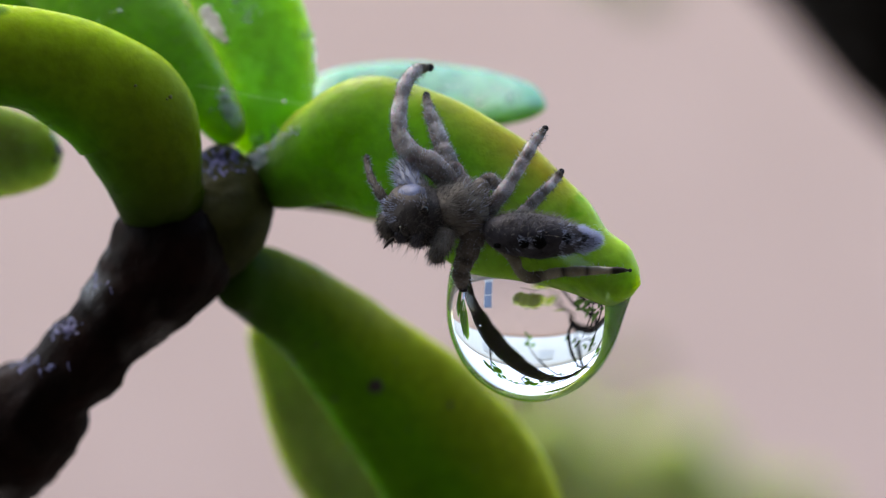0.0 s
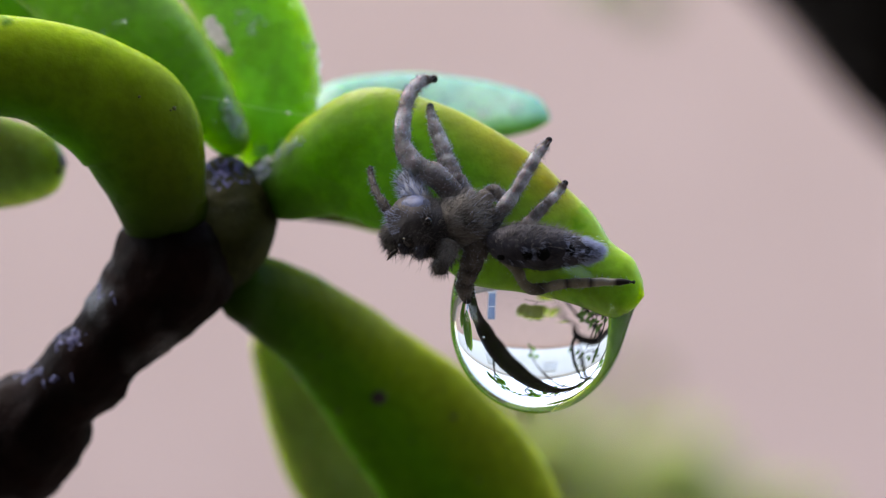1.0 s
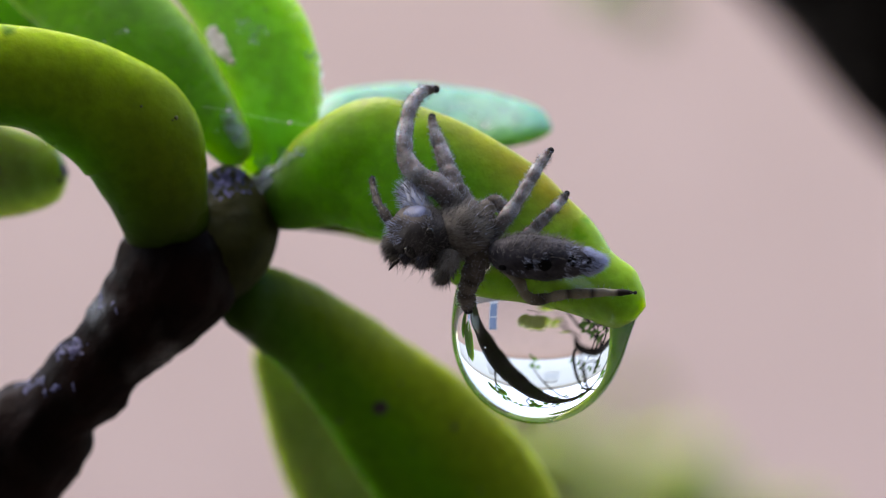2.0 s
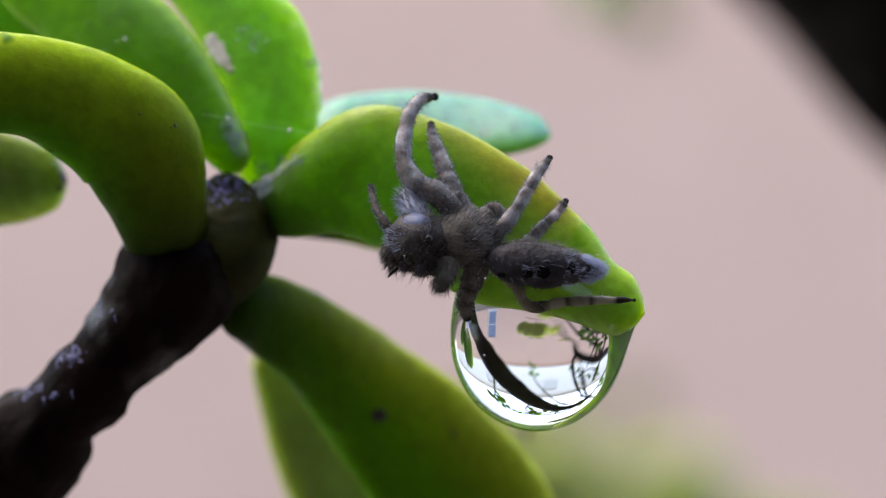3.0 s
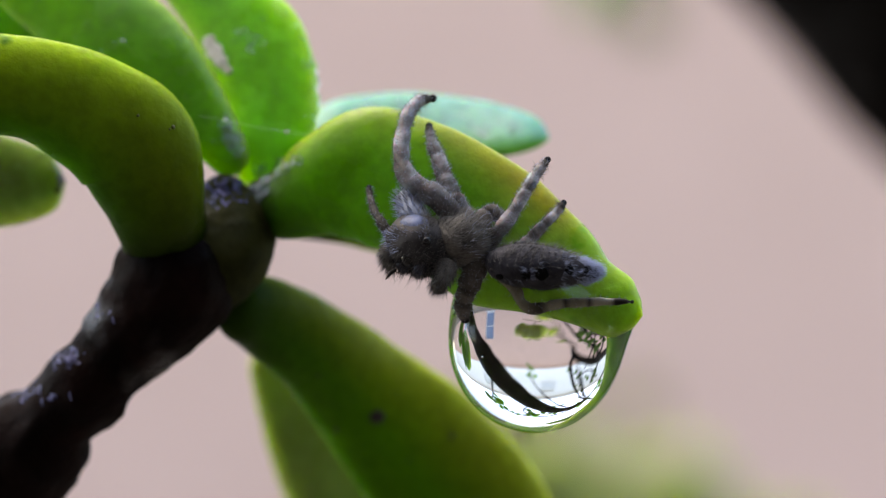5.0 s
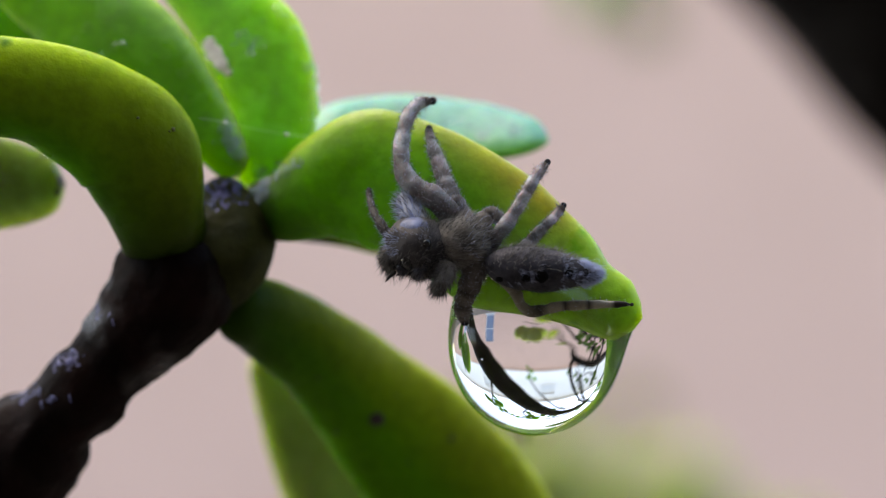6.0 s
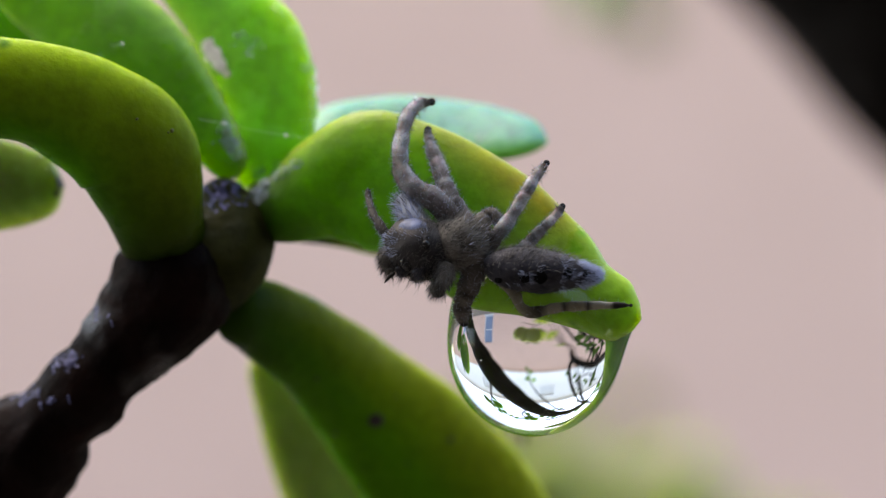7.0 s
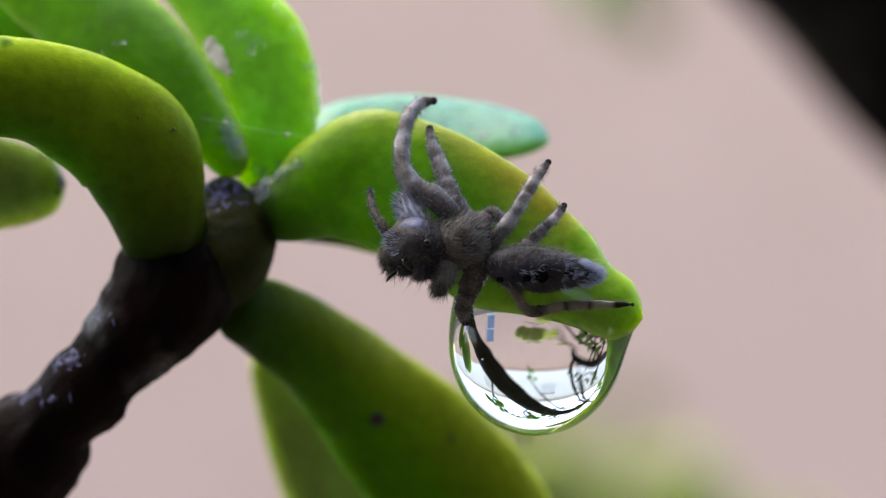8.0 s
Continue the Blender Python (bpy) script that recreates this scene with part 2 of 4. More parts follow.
def window(name, x0, x1, z0, z1, y, label, glass=None, kind_of_pane="bluish window pane"):
    """A window set in an opening: frame bars, a sill and two panes."""
    w = thing(name, ((x0 + x1) / 2, y, z0), label, "window", kind="structure")
    bar = 0.06
    for lo, hi in (((x0, y, z0), (x0 + bar, y + 0.08, z1)), ((x1 - bar, y, z0), (x1, y + 0.08, z1)),
                   ((x0 + bar, y, z0), (x1 - bar, y + 0.08, z0 + bar)), ((x0 + bar, y, z1 - bar), (x1 - bar, y + 0.08, z1))):
        part("frame_bar", box(lo, hi, 0.004), FRAME_PAINT, w, smooth=False)
    mid = (z0 + z1) / 2
    part("frame_bar", box((x0 + bar, y, mid - 0.025), (x1 - bar, y + 0.08, mid + 0.025), 0.004), FRAME_PAINT, w, smooth=False)
    for a, b in ((z0 + bar, mid - 0.025), (mid + 0.025, z1 - bar)):
        part("pane", box((x0 + bar, y + 0.035, a), (x1 - bar, y + 0.045, b)), glass or PANE, w, kind_of_pane, smooth=False)
    part("sill", box((x0 - 0.06, y - 0.22, z0 - 0.06), (x1 + 0.06, y + 0.02, z0), 0.006), FRAME_PAINT, w, smooth=False)
    return w


LOW = [(2.75, 3.5, -2.5, -0.4), (6.4, 7.2, -2.5, -0.4), (-6.0, -5.0, -1.6, -0.2)]
HIGH = [(-0.95, -0.1, 2.15, 2.8), (3.2, 4.1, 2.15, 2.8), (-4.6, -3.7, 2.15, 2.8), (-8.6, -7.6, 2.15, 2.8)]
wall_with_openings("wall_pink", -14, 14, FLOOR_Z, 1.25, FACADE_Y, 0.3, LOW, PINK, "pale pink plastered ground floor of the house opposite")
wall_with_openings("wall_white", -14, 14, 1.25, 3.3, FACADE_Y + 0.05, 0.3, HIGH, CREAM, "white plastered upper floor of the house opposite")
structure("ledge", box((-14, FACADE_Y - 0.12, 1.25), (14, FACADE_Y + 0.05, 1.36), 0.01), CREAM, "white plaster ledge between two floors", "ledge")
for i, o in enumerate(LOW):
    window("window_%d" % (i + 1), *o, FACADE_Y + 0.16, "tall white-framed window with bluish panes in a pink wall")
for i, o in enumerate(HIGH):
    window("window_%d" % (i + 4), *o, FACADE_Y + 0.2, "white-framed window with closed white shutters in a white wall", FRAME_PAINT, "white shutter")
structure("roof", box((-14.4, FACADE_Y - 0.25, 3.3), (14.4, FACADE_Y + 7, 3.45), 0.02), CREAM, "pale flat roof of the house opposite", "roof")
# Unseen wall and slab, added behind the camera to darken the near side.
DIM_WALL = plain("brown_plaster", (0.07, 0.06, 0.05), (0.11, 0.09, 0.075), 3.0, 0.9, 0, 0.3, 0.004)
structure("wall_shade", box((-5, -1.1, FLOOR_Z), (5, -0.8, 1.1), 0.01), DIM_WALL, "unseen brown wall added to block light from behind", "wall")
structure("ceiling", box((-5.2, -1.2, 1.1), (5.2, -0.5, 1.22), 0.01), DIM_WALL, "unseen dark slab added to block light from overhead", "ceiling")

# ---- the jade plant ----
ROOT = (0.10, 0.30, FLOOR_Z)
plant = thing("jade_plant", ROOT, "wet jade plant with thick green leaves and dark stems", "plant")

stem_bm = tube([(-26.48, 34.11, -17.43, 2.13), (-17.23, 14, -8.87, 2.03), (-13.46, 7, -5.89, 1.91), (-12.47, 5.8, -5.07, 1.8), (-11.83, 5.2, -4.47, 1.54), (-11.45, 4.9, -3.99, 1.2), (-10.54, 4.5, -3.13, 1.33), (-10.13, 4.4, -2.67, 1.21), (-9.54, 4.3, -1.99, 1.36), (-8.69, 4.2, -1.06, 1.59), (-8.06, 4.3, -0.2, 1.86), (-7.41, 4.5, 0.77, 1.66), (-6.93, 4.7, 1.6, 1.08)],
     170, 56, 0.10, 1.6, (0.02, 0.03))
WOOD = [BVHTree.FromBMesh(stem_bm)]
part("stem", stem_bm, BARK, plant, "dark brown wet woody stem with knobby joints")
shoot_bm = tube([(-7.5, 4.69, 0.1, 1.45), (-6.55, 4.58, 0.95, 1.48), (-6.36, 4.71, 1.72, 1.2), (-6.5, 4.85, 2.4, 0.82), (-6.5, 4.95, 2.8, 0.68), (-6.48, 5.05, 3.1, 0.45)], 40, 30, 0.12, 1.0, (0.1, 0.14))
WOOD.append(BVHTree.FromBMesh(shoot_bm))
part("shoot", shoot_bm, BARK_GREEN, plant, "olive-brown young tip of the stem")

# leaves: spine, half width, half thickness, roll
SKIN = []


def jade_leaf(stations, mat, label="", rings=56, sides=32, power=0.92, cup=0.0, caps=(0.05, 0.08), ruffle=0.10, edge=None):
    bm = sweep(stations, rings, sides, power, ruffle, 0.35, caps, cup, None, edge)
    SKIN.append(BVHTree.FromBMesh(bm))
    return part("leaf", bm, mat, plant, label)


def on_skin(x, z, sunk=0.0, only=None):
    """The nearest leaf surface towards the eye on the line of sight through (x, 0, z) in mm: place and normal in mm."""
    eye = Vector(EYE)
    way = (Vector((x * MM, 0, z * MM)) - eye).normalized()
    best = None
    for tree in (SKIN if only is None else [SKIN[only]]):
        place, normal, _, far = tree.ray_cast(eye, way)
        if place and (best is None or far < best[2]):
            best = (place, normal, far)
    if best is None:
        place, normal, _, far = SKIN[only].find_nearest(Vector((x * 1.06, 6.0, z * 1.06)) * MM)
        best = (place, normal, far)
    return best[0] / MM - best[1] * sunk, best[1]


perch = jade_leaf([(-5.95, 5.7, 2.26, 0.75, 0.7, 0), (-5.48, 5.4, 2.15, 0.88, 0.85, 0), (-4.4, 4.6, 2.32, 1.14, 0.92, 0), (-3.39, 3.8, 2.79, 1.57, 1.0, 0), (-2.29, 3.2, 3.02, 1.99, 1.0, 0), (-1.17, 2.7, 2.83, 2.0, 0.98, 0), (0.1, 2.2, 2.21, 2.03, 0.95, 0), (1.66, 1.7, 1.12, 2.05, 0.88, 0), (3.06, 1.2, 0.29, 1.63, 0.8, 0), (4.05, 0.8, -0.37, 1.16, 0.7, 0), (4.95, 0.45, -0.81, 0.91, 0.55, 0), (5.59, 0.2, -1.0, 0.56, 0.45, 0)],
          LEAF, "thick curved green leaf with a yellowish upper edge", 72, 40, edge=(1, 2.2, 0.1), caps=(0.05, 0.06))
# Added strip inside the drop; stands in for the leaf refracted along its rim.
part("green_rim_strip", sweep([(4.6, 0.9, -0.4, 0.5, 0.35, 0), (4.85, 1.3, -1.0, 0.5, 0.3, 0), (4.77, 1.5, -1.6, 0.5, 0.25, 0), (4.6, 1.6, -2.2, 0.42, 0.2, 0), (4.4, 1.65, -2.8, 0.33, 0.16, 0), (4.05, 1.7, -3.3, 0.27, 0.12, 0), (3.5, 1.7, -3.7, 0.2, 0.1, 0), (2.9, 1.7, -3.92, 0.1, 0.06, 0)], 40, 24), DROP_RIM_GREEN, perch, "added green strip inside the drop for its green rim")
# Yellow-green upper side: partly own tint, partly top light put into the colour.
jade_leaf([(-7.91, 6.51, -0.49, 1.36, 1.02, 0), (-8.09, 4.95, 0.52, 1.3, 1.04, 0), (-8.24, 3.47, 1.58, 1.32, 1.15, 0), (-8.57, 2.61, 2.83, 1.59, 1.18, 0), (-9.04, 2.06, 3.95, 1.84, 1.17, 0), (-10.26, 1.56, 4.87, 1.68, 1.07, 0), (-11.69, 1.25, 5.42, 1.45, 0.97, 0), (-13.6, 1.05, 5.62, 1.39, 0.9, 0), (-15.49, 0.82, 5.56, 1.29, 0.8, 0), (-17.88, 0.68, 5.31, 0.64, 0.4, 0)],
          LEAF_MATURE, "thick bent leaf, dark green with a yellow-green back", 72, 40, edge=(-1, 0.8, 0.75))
# Shade of the leaf above and a backlit lower edge are in its colours.
jade_leaf([(-11.41, 6.8, 2.94, 0.37, 0.43, 0), (-11.98, 6.84, 2.91, 0.99, 0.51, 0), (-13.35, 6.91, 2.95, 1.4, 0.61, 0), (-15.4, 6.99, 3.08, 1.53, 0.61, 0), (-17.8, 7.05, 3.43, 0.68, 0.34, 0)], LEAF_OLD, "pale green leaf with a brown wet end", edge=(1, 2.2, 0.1))
jade_leaf([(-6.12, 5.5, 3.13, 0.44, 0.44, 0), (-7.01, 5.02, 4.53, 0.92, 0.5, 12), (-8.24, 4.96, 5.95, 1.34, 0.54, 15), (-9.85, 5.32, 7.4, 1.6, 0.54, 15), (-12.2, 6.25, 8.8, 1.25, 0.47, 10), (-14.38, 6.95, 10.07, 0.51, 0.24, 10)], LEAF_SIDE, "bright green leaf with a yellow rim", edge=(-1, 3.0, 0.0))
jade_leaf([(-5.24, 6.16, 2.65, 0.88, 0.37, 0), (-5.23, 5.96, 3.98, 1.22, 0.44, 0), (-5.31, 6.07, 5.68, 1.45, 0.47, 0), (-5.8, 6.33, 7.13, 1.62, 0.47, 0), (-6.8, 6.74, 8.35, 1.25, 0.44, 0), (-8.0, 7.27, 9.58, 1.0, 0.38, 0), (-9.3, 7.79, 10.83, 0.38, 0.21, 0)], LEAF_YOUNG, "broad bright green leaf beaded with water")
jade_leaf([(-4.54, 8.03, 3.8, 0.45, 0.34, -40), (-3.53, 8.82, 4.58, 1.04, 0.35, -45), (-1.64, 9.36, 4.8, 1.39, 0.38, -48), (0.63, 9.1, 4.66, 1.39, 0.38, -48), (2.18, 8.69, 4.48, 1.04, 0.31, -48), (3.17, 8.34, 4.3, 0.38, 0.17, -48)], LEAF_SHEEN, "green leaf, its wet glossy top painted blue-green with sky sheen", edge=(-1, 1.6, 0.0))
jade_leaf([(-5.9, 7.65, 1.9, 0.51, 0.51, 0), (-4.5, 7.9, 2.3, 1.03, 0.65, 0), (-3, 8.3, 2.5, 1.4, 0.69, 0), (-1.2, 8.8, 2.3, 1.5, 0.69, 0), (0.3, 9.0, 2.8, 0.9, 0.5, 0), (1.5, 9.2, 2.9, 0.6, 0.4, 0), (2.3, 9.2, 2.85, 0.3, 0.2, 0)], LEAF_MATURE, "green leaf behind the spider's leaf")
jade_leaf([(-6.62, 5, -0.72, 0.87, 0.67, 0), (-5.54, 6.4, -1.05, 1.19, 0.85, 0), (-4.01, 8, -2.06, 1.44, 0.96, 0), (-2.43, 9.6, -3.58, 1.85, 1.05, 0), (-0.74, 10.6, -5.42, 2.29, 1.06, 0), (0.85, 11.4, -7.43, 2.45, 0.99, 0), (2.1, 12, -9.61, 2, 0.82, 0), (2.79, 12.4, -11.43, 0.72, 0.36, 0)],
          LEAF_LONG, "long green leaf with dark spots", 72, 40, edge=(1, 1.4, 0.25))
jade_leaf([(-5.92, 13, -2.14, 0.36, 0.32, 0), (-5.15, 14, -3.79, 0.94, 0.47, 0), (-4.1, 15, -5.84, 1.46, 0.55, 0), (-2.65, 15.6, -8.07, 1.65, 0.55, 0), (-1.18, 16, -10.5, 0.74, 0.3, 0)], LEAF_DULL, "pale yellow-green leaf in the shade")

jade_leaf([(-8.5, 8.0, 5.8, 0.4, 0.3, 0), (-10.5, 8.3, 7.0, 0.9, 0.45, 0), (-12.6, 8.6, 7.7, 1.15, 0.5, 0), (-15, 8.9, 8.1, 1.1, 0.5, 0), (-17.5, 9, 8.2, 0.5, 0.3, 0)], LEAF_SIDE, "yellow-green leaf half hidden by others")

# the limb that arches behind, rooted in the ground
part("trunk", tube([(100, 300, -2600, 38), (120, 290, -1800, 32), (112, 260, -900, 24), (100, 180, -500, 17), (86, 100, -200, 10), (70, 74, -80, 6.5), (58, 72, -46, 5.0)], 60, 20, 1.5, 0.05), BARK_DARK, plant)
part("limb", tube([(59, 72, -48, 5.0), (49.5, 80, -23, 5.2), (39.6, 91, -2.5, 6.0), (30.3, 92, 9.2, 6.8), (20.0, 96, 21.1, 6.9), (5.4, 98, 35.4, 5.6), (-11.8, 100, 48, 4.0), (-28.5, 100, 51, 2.8), (-46, 100, 45, 1.8), (-52, 100, 30, 1.3), (-60, 102, 14, 1.0)], 60, 20, 0.5, 0.2), BARK_DARK, plant, "dark arching limb")
part("limb", tube([(100, 210, -560, 14), (20, 120, -300, 10), (-25, 50, -90, 4.5), (-26.46, 34, -17.42, 2.02)], 50, 20, 1.0, 0.05), BARK_DARK, plant)

# twigs and small leaves behind
def twig(points, label=""):
    part("twig", tube(points, 36, 12, 0.15, 0.4), BARK_DARK, plant, label)


def small_leaf(at, way, length, face, mat, owner=None):
    """A small fleshy leaf from its foot along a direction, turned by face degrees."""
    a, w = Vector(at), Vector(way).normalized() * length
    pts = [(*(a + w * k), length * 0.34 * g, length * 0.10 * max(g, 0.4), face) for k, g in ((0, 0.25), (0.25, 0.75), (0.55, 1.0), (0.85, 0.72), (1.0, 0.3))]
    part("leaf", sweep(pts, 14, 12, 0.95, 0.0, 0.3, (0.1, 0.2)), mat, owner or plant)


twig([(-33, 64, 8, 0.9), (-38, 64, 16, 0.7), (-36, 66, 26, 0.4)])
twig([(-100, 112, 14, 2.2), (-60, 110, 52, 1.4), (-16, 106, 61, 1.0), (5, 102, 58, 0.8), (28, 100, 53, 0.7), (44, 100, 36, 0.4)])
twig([(-22, 100, 46, 1.2), (-14, 120, 48, 0.9), (4, 180, 42, 0.8), (18, 260, 38, 0.7), (21, 300, 32, 0.4)])
twig([(29, 94, 9, 1.2), (36, 97, 30, 0.7), (40, 96, 42, 0.6), (34, 96, 52, 0.4)])
twig([(6, 98, 33, 1.0), (14, 97, 44, 0.7), (8, 97, 56, 0.5)])
twig([(-46, 100, 45, 1.0), (-40, 104, 58, 0.5)])
twig([(57, 74, -42, 2.0), (48, 64, -20, 1.2), (42, 56, -6, 0.7), (40, 55, 12, 0.4)])
twig([(60, 74, -46, 3.0), (45, 130, -60, 2.0), (24, 160, -50, 1.2), (14, 165, -42, 0.7)])
rnd = random.Random(4)
for spine, count, size in (((12, 230, 38, 21, 300, 31), 7, 9), ((36, 97, 30, 34, 96, 52), 6, 8), ((12, 97, 40, 8, 97, 56), 6, 7), ((34, 145, -56, 18, 165, -48), 5, 11),
                           ((-44, 102, 47, -40, 104, 58), 5, 8), ((-38, 64, 14, -36, 66, 26), 6, 5), ((-50, 110, 55, 28, 100, 53), 14, 7), ((28, 100, 53, 44, 100, 36), 5, 7), ((5, 98, 36, -46, 100, 47), 6, 5.5)):
    a, b = Vector(spine[:3]), Vector(spine[3:])
    for k in range(count):
        at = a.lerp(b, (k + rnd.random() * 0.6) / count)
        way = ((b - a).normalized() * 0.5 + Vector((rnd.uniform(-1, 1), rnd.uniform(-0.6, 0.6), rnd.uniform(-0.6, 1)))).normalized()
        small_leaf(at, way, size * rnd.uniform(0.75, 1.15), rnd.uniform(-50, 50), rnd.choice((LEAF_SMALL, LEAF_YOUNG, LEAF_SMALL)))

near = random.Random(12)
for at, way, size in (((37, 55, -9), (-0.05, 0, 1), 20), ((45, 56, -16), (0.1, 0, 1), 18), ((26, 55, 17), (-0.2, 0.1, 0.6), 6), ((21.5, 55, 18), (-0.5, 0, 0.5), 6)):
    small_leaf(at, way, size, 10, LEAF_SMALL)
for at, way, size in (((5, 350, -50), (0.15, 0, 1), 30), ((14, 352, -54), (-0.05, 0, 1), 36), ((23, 355, -54), (0.25, 0.1, 1), 34), ((31, 360, -58), (0.6, 0, 1), 32), ((10, 356, -52), (-0.6, 0, 0.6), 22)):
    small_leaf(at, way, size, 10, LEAF_YELLOW)
for k in range(12):
    x, z = near.uniform(3, 27), near.uniform(-27, -15)
    small_leaf((x, near.uniform(345, 385), z - 0.1 * abs(x - 12)), (near.uniform(-1, 1), 0, near.uniform(0, 1)), near.uniform(5, 8), near.uniform(-40, 40), LEAF_DULL)
for x, z in ((6, -16), (13, -15), (22, -17)):
    twig([(14, 352, -58, 0.4), (x, 365, z - 14, 0.3), (x, 365, z, 0.2)])
twig([(18, 165, -46, 0.8), (12, 240, -62, 0.8), (4, 350, -59, 0.7), (24, 355, -65, 0.7), (37, 360, -69, 0.6)])

twig([(2.7, 19, -5.4, 0.04), (2.4, 16, -3.9, 0.06), (1.7, 16, -2.2, 0.08), (0.95, 16, -1.06, 0.08), (0.3, 14, 0.3, 0.07), (-0.5, 12, 1.5, 0.09), (-2.0, 9, 2.2, 0.2)])
for at, way, size in (((2.5, 16.5, -4.2), (0.3, 0.2, -1), 0.7), ((2.4, 16, -3.9), (0.9, 0, -0.3), 0.6), ((2.2, 16, -3.3), (0.5, 0, 0.8), 0.6), ((1.7, 16, -2.2), (0.6, 0, 0.7), 0.45)):
    small_leaf(at, way, size, 15, TREE_LEAF)

# the tree in the yard, a metre behind the plant
FAR = (-320, 1020, -2600)
tree = thing("tree", Vector(FAR) * MM, "yard tree with dark bare branches and small green leaves", "tree")


def beyond(p):
    """A place among the tree's branches, from a scaled-down plan round the drop, in mm."""
    return tuple(o + (q - o) * 17.64 for o, q in zip((3.3, 3.5, -2.0), p[:3])) + tuple(r * 17.64 for r in p[3:])


def branch(points, name="branch"):
    part(name, tube([beyond(p) for p in points], 40, 12, 3.0, 0.02), BARK_DARK, tree)


part("trunk", tube([(*FAR, 90), (-360, 1060, -1800, 80), (-480, 1150, -900, 66), (-700, 1300, -200, 50), (-1000, 1500, 120, 40)], 50, 18, 5, 0.004), BARK_DARK, tree)
branch([(-5.6, 60, -0.6, 0.4), (-7.3, 60, 2.3, 0.9), (-11.6, 60, 4.6, 1.1), (-21.4, 62, 6.6, 1.4), (-45, 78, 6, 2.0), (-56, 88, 5, 2.3)])
branch([(-7.3, 60, 2.3, 0.7), (-6.5, 60, 5.3, 0.6), (-9.7, 60, 12.8, 0.6), (-18.9, 61, 24.7, 0.5), (-30, 64, 32, 0.4)])
branch([(-2, 60, -12, 0.3), (-6, 59, -6, 0.4), (-11, 60, -1, 0.5), (-17, 60, 3, 0.6), (-24, 61, 6.8, 0.8)])
branch([(-8, 60, -10, 0.3), (-13, 60, -3, 0.4), (-16, 60, 2, 0.4), (-17, 60, 6, 0.5)])
branch([(-12, 60, -12, 0.3), (-19, 60, -5, 0.4), (-21, 60, 6.5, 0.5), (-20, 61, 16, 0.4)])
branch([(-10, 60, -12, 0.25), (-14, 60, -6, 0.3), (-22, 61, -1, 0.4)])
branch([(-7.5, 60, -9, 0.2), (-12, 60, -5, 0.3), (-20, 60, -3, 0.35), (-27, 61, -2, 0.4)])
branch([(-14, 60, -9, 0.2), (-15, 60, 0, 0.3), (-13, 60, 8, 0.25)])
branch([(-24, 61, 14, 0.3), (-17, 60, 9, 0.25), (-11, 60, 9, 0.2)])
wind = random.Random(21)
for spine, count, size in (((-6.5, 60, 5.3, -18.9, 61, 24.7), 9, 2.6), ((-6, 59, -6, -17, 60, 3), 9, 3.0), ((-8, 60, -10, -16, 60, 2), 9, 3.0), ((-19, 60, -5, -20, 61, 16), 9, 3.2), ((-11, 60, -3, -17, 60, -9), 6, 3.0), ((-10, 60, -12, -22, 61, -1), 8, 2.6), ((-11, 60, 9, -24, 61, 14), 5, 2.2)):
    a, b = Vector(beyond(spine[:3])), Vector(beyond(spine[3:]))
    for k in range(count):
        at = a.lerp(b, (k + wind.random() * 0.6) / count)
        way = ((b - a).normalized() * 0.4 + Vector((wind.uniform(-1, 1), wind.uniform(-0.6, 0.6), wind.uniform(-1, 1)))).normalized()
        small_leaf(at, way, size * 17.64 * wind.uniform(0.7, 1.15), wind.uniform(-50, 50), TREE_LEAF, tree)

# ---- the hanging water drop ----
def hanging_drop(rings=72, sides=96):
    """A drop, in mm: a ball whose flank is drawn out towards the leaf's tip, narrowing in depth to the leaf's edge."""
    bm = bmesh.new()
    loops = []

    def ring(c, q):
        lean = 0.62 * (math.sqrt((c + 0.1) ** 2 + 0.04) + c + 0.1)
        front, back = q * (2.28 - 0.5 * max(0.0, c)), q * (2.2 - 0.1 * max(0.0, c))
        z = -1.68 + (2.3 if c > 0 else 2.7) * c
        wide = q ** 0.35 if c > 0 else q
        out = []
        for j in range(sides):
            a = 2 * math.pi * j / sides
            x, y = math.cos(a), math.sin(a)
            out.append(Vector((2.58 + x * (q * (2.49 + lean) if x > 0 else wide * 2.49), 1.5 + y * (back if y > 0 else front), z)))
        return out

    for i in range(1, rings):
        phi = math.pi * i / rings
        loops.append([bm.verts.new(p * MM) for p in ring(math.cos(phi), math.sin(phi))])
    for a, b in zip(loops, loops[1:]):
        for j in range(sides):
            bm.faces.new((a[j], a[(j + 1) % sides], b[(j + 1) % sides], b[j]))
    for loop, z in ((loops[0], 0.62), (loops[-1], -4.38)):
        tip = bm.verts.new(Vector((2.58, 1.5, z)) * MM)
        for j in range(sides):
            bm.faces.new((loop[j], loop[(j + 1) % sides], tip))
    bmesh.ops.recalc_face_normals(bm, faces=bm.faces[:])
    return bm


drop = tagged(new("water_drop", finish(hanging_drop(), "water_drop", WATER)), "large clear water drop hanging from a jade leaf", "water drop")
AIR = water_material()
AIR.node_tree.nodes["Principled BSDF"].inputs["IOR"].default_value = 0.75
for at, size in (((1.10, 0.1, -2.15), 0.035), ((2.75, -0.35, -1.6), 0.018), ((1.7, 0.1, -3.1), 0.02)):
    bubble = new("air_bubble", finish(ball(at, (size, size, size), segments=12), "air_bubble", AIR))
    bubble.parent = tagged(bubble, "tiny air bubble") and drop

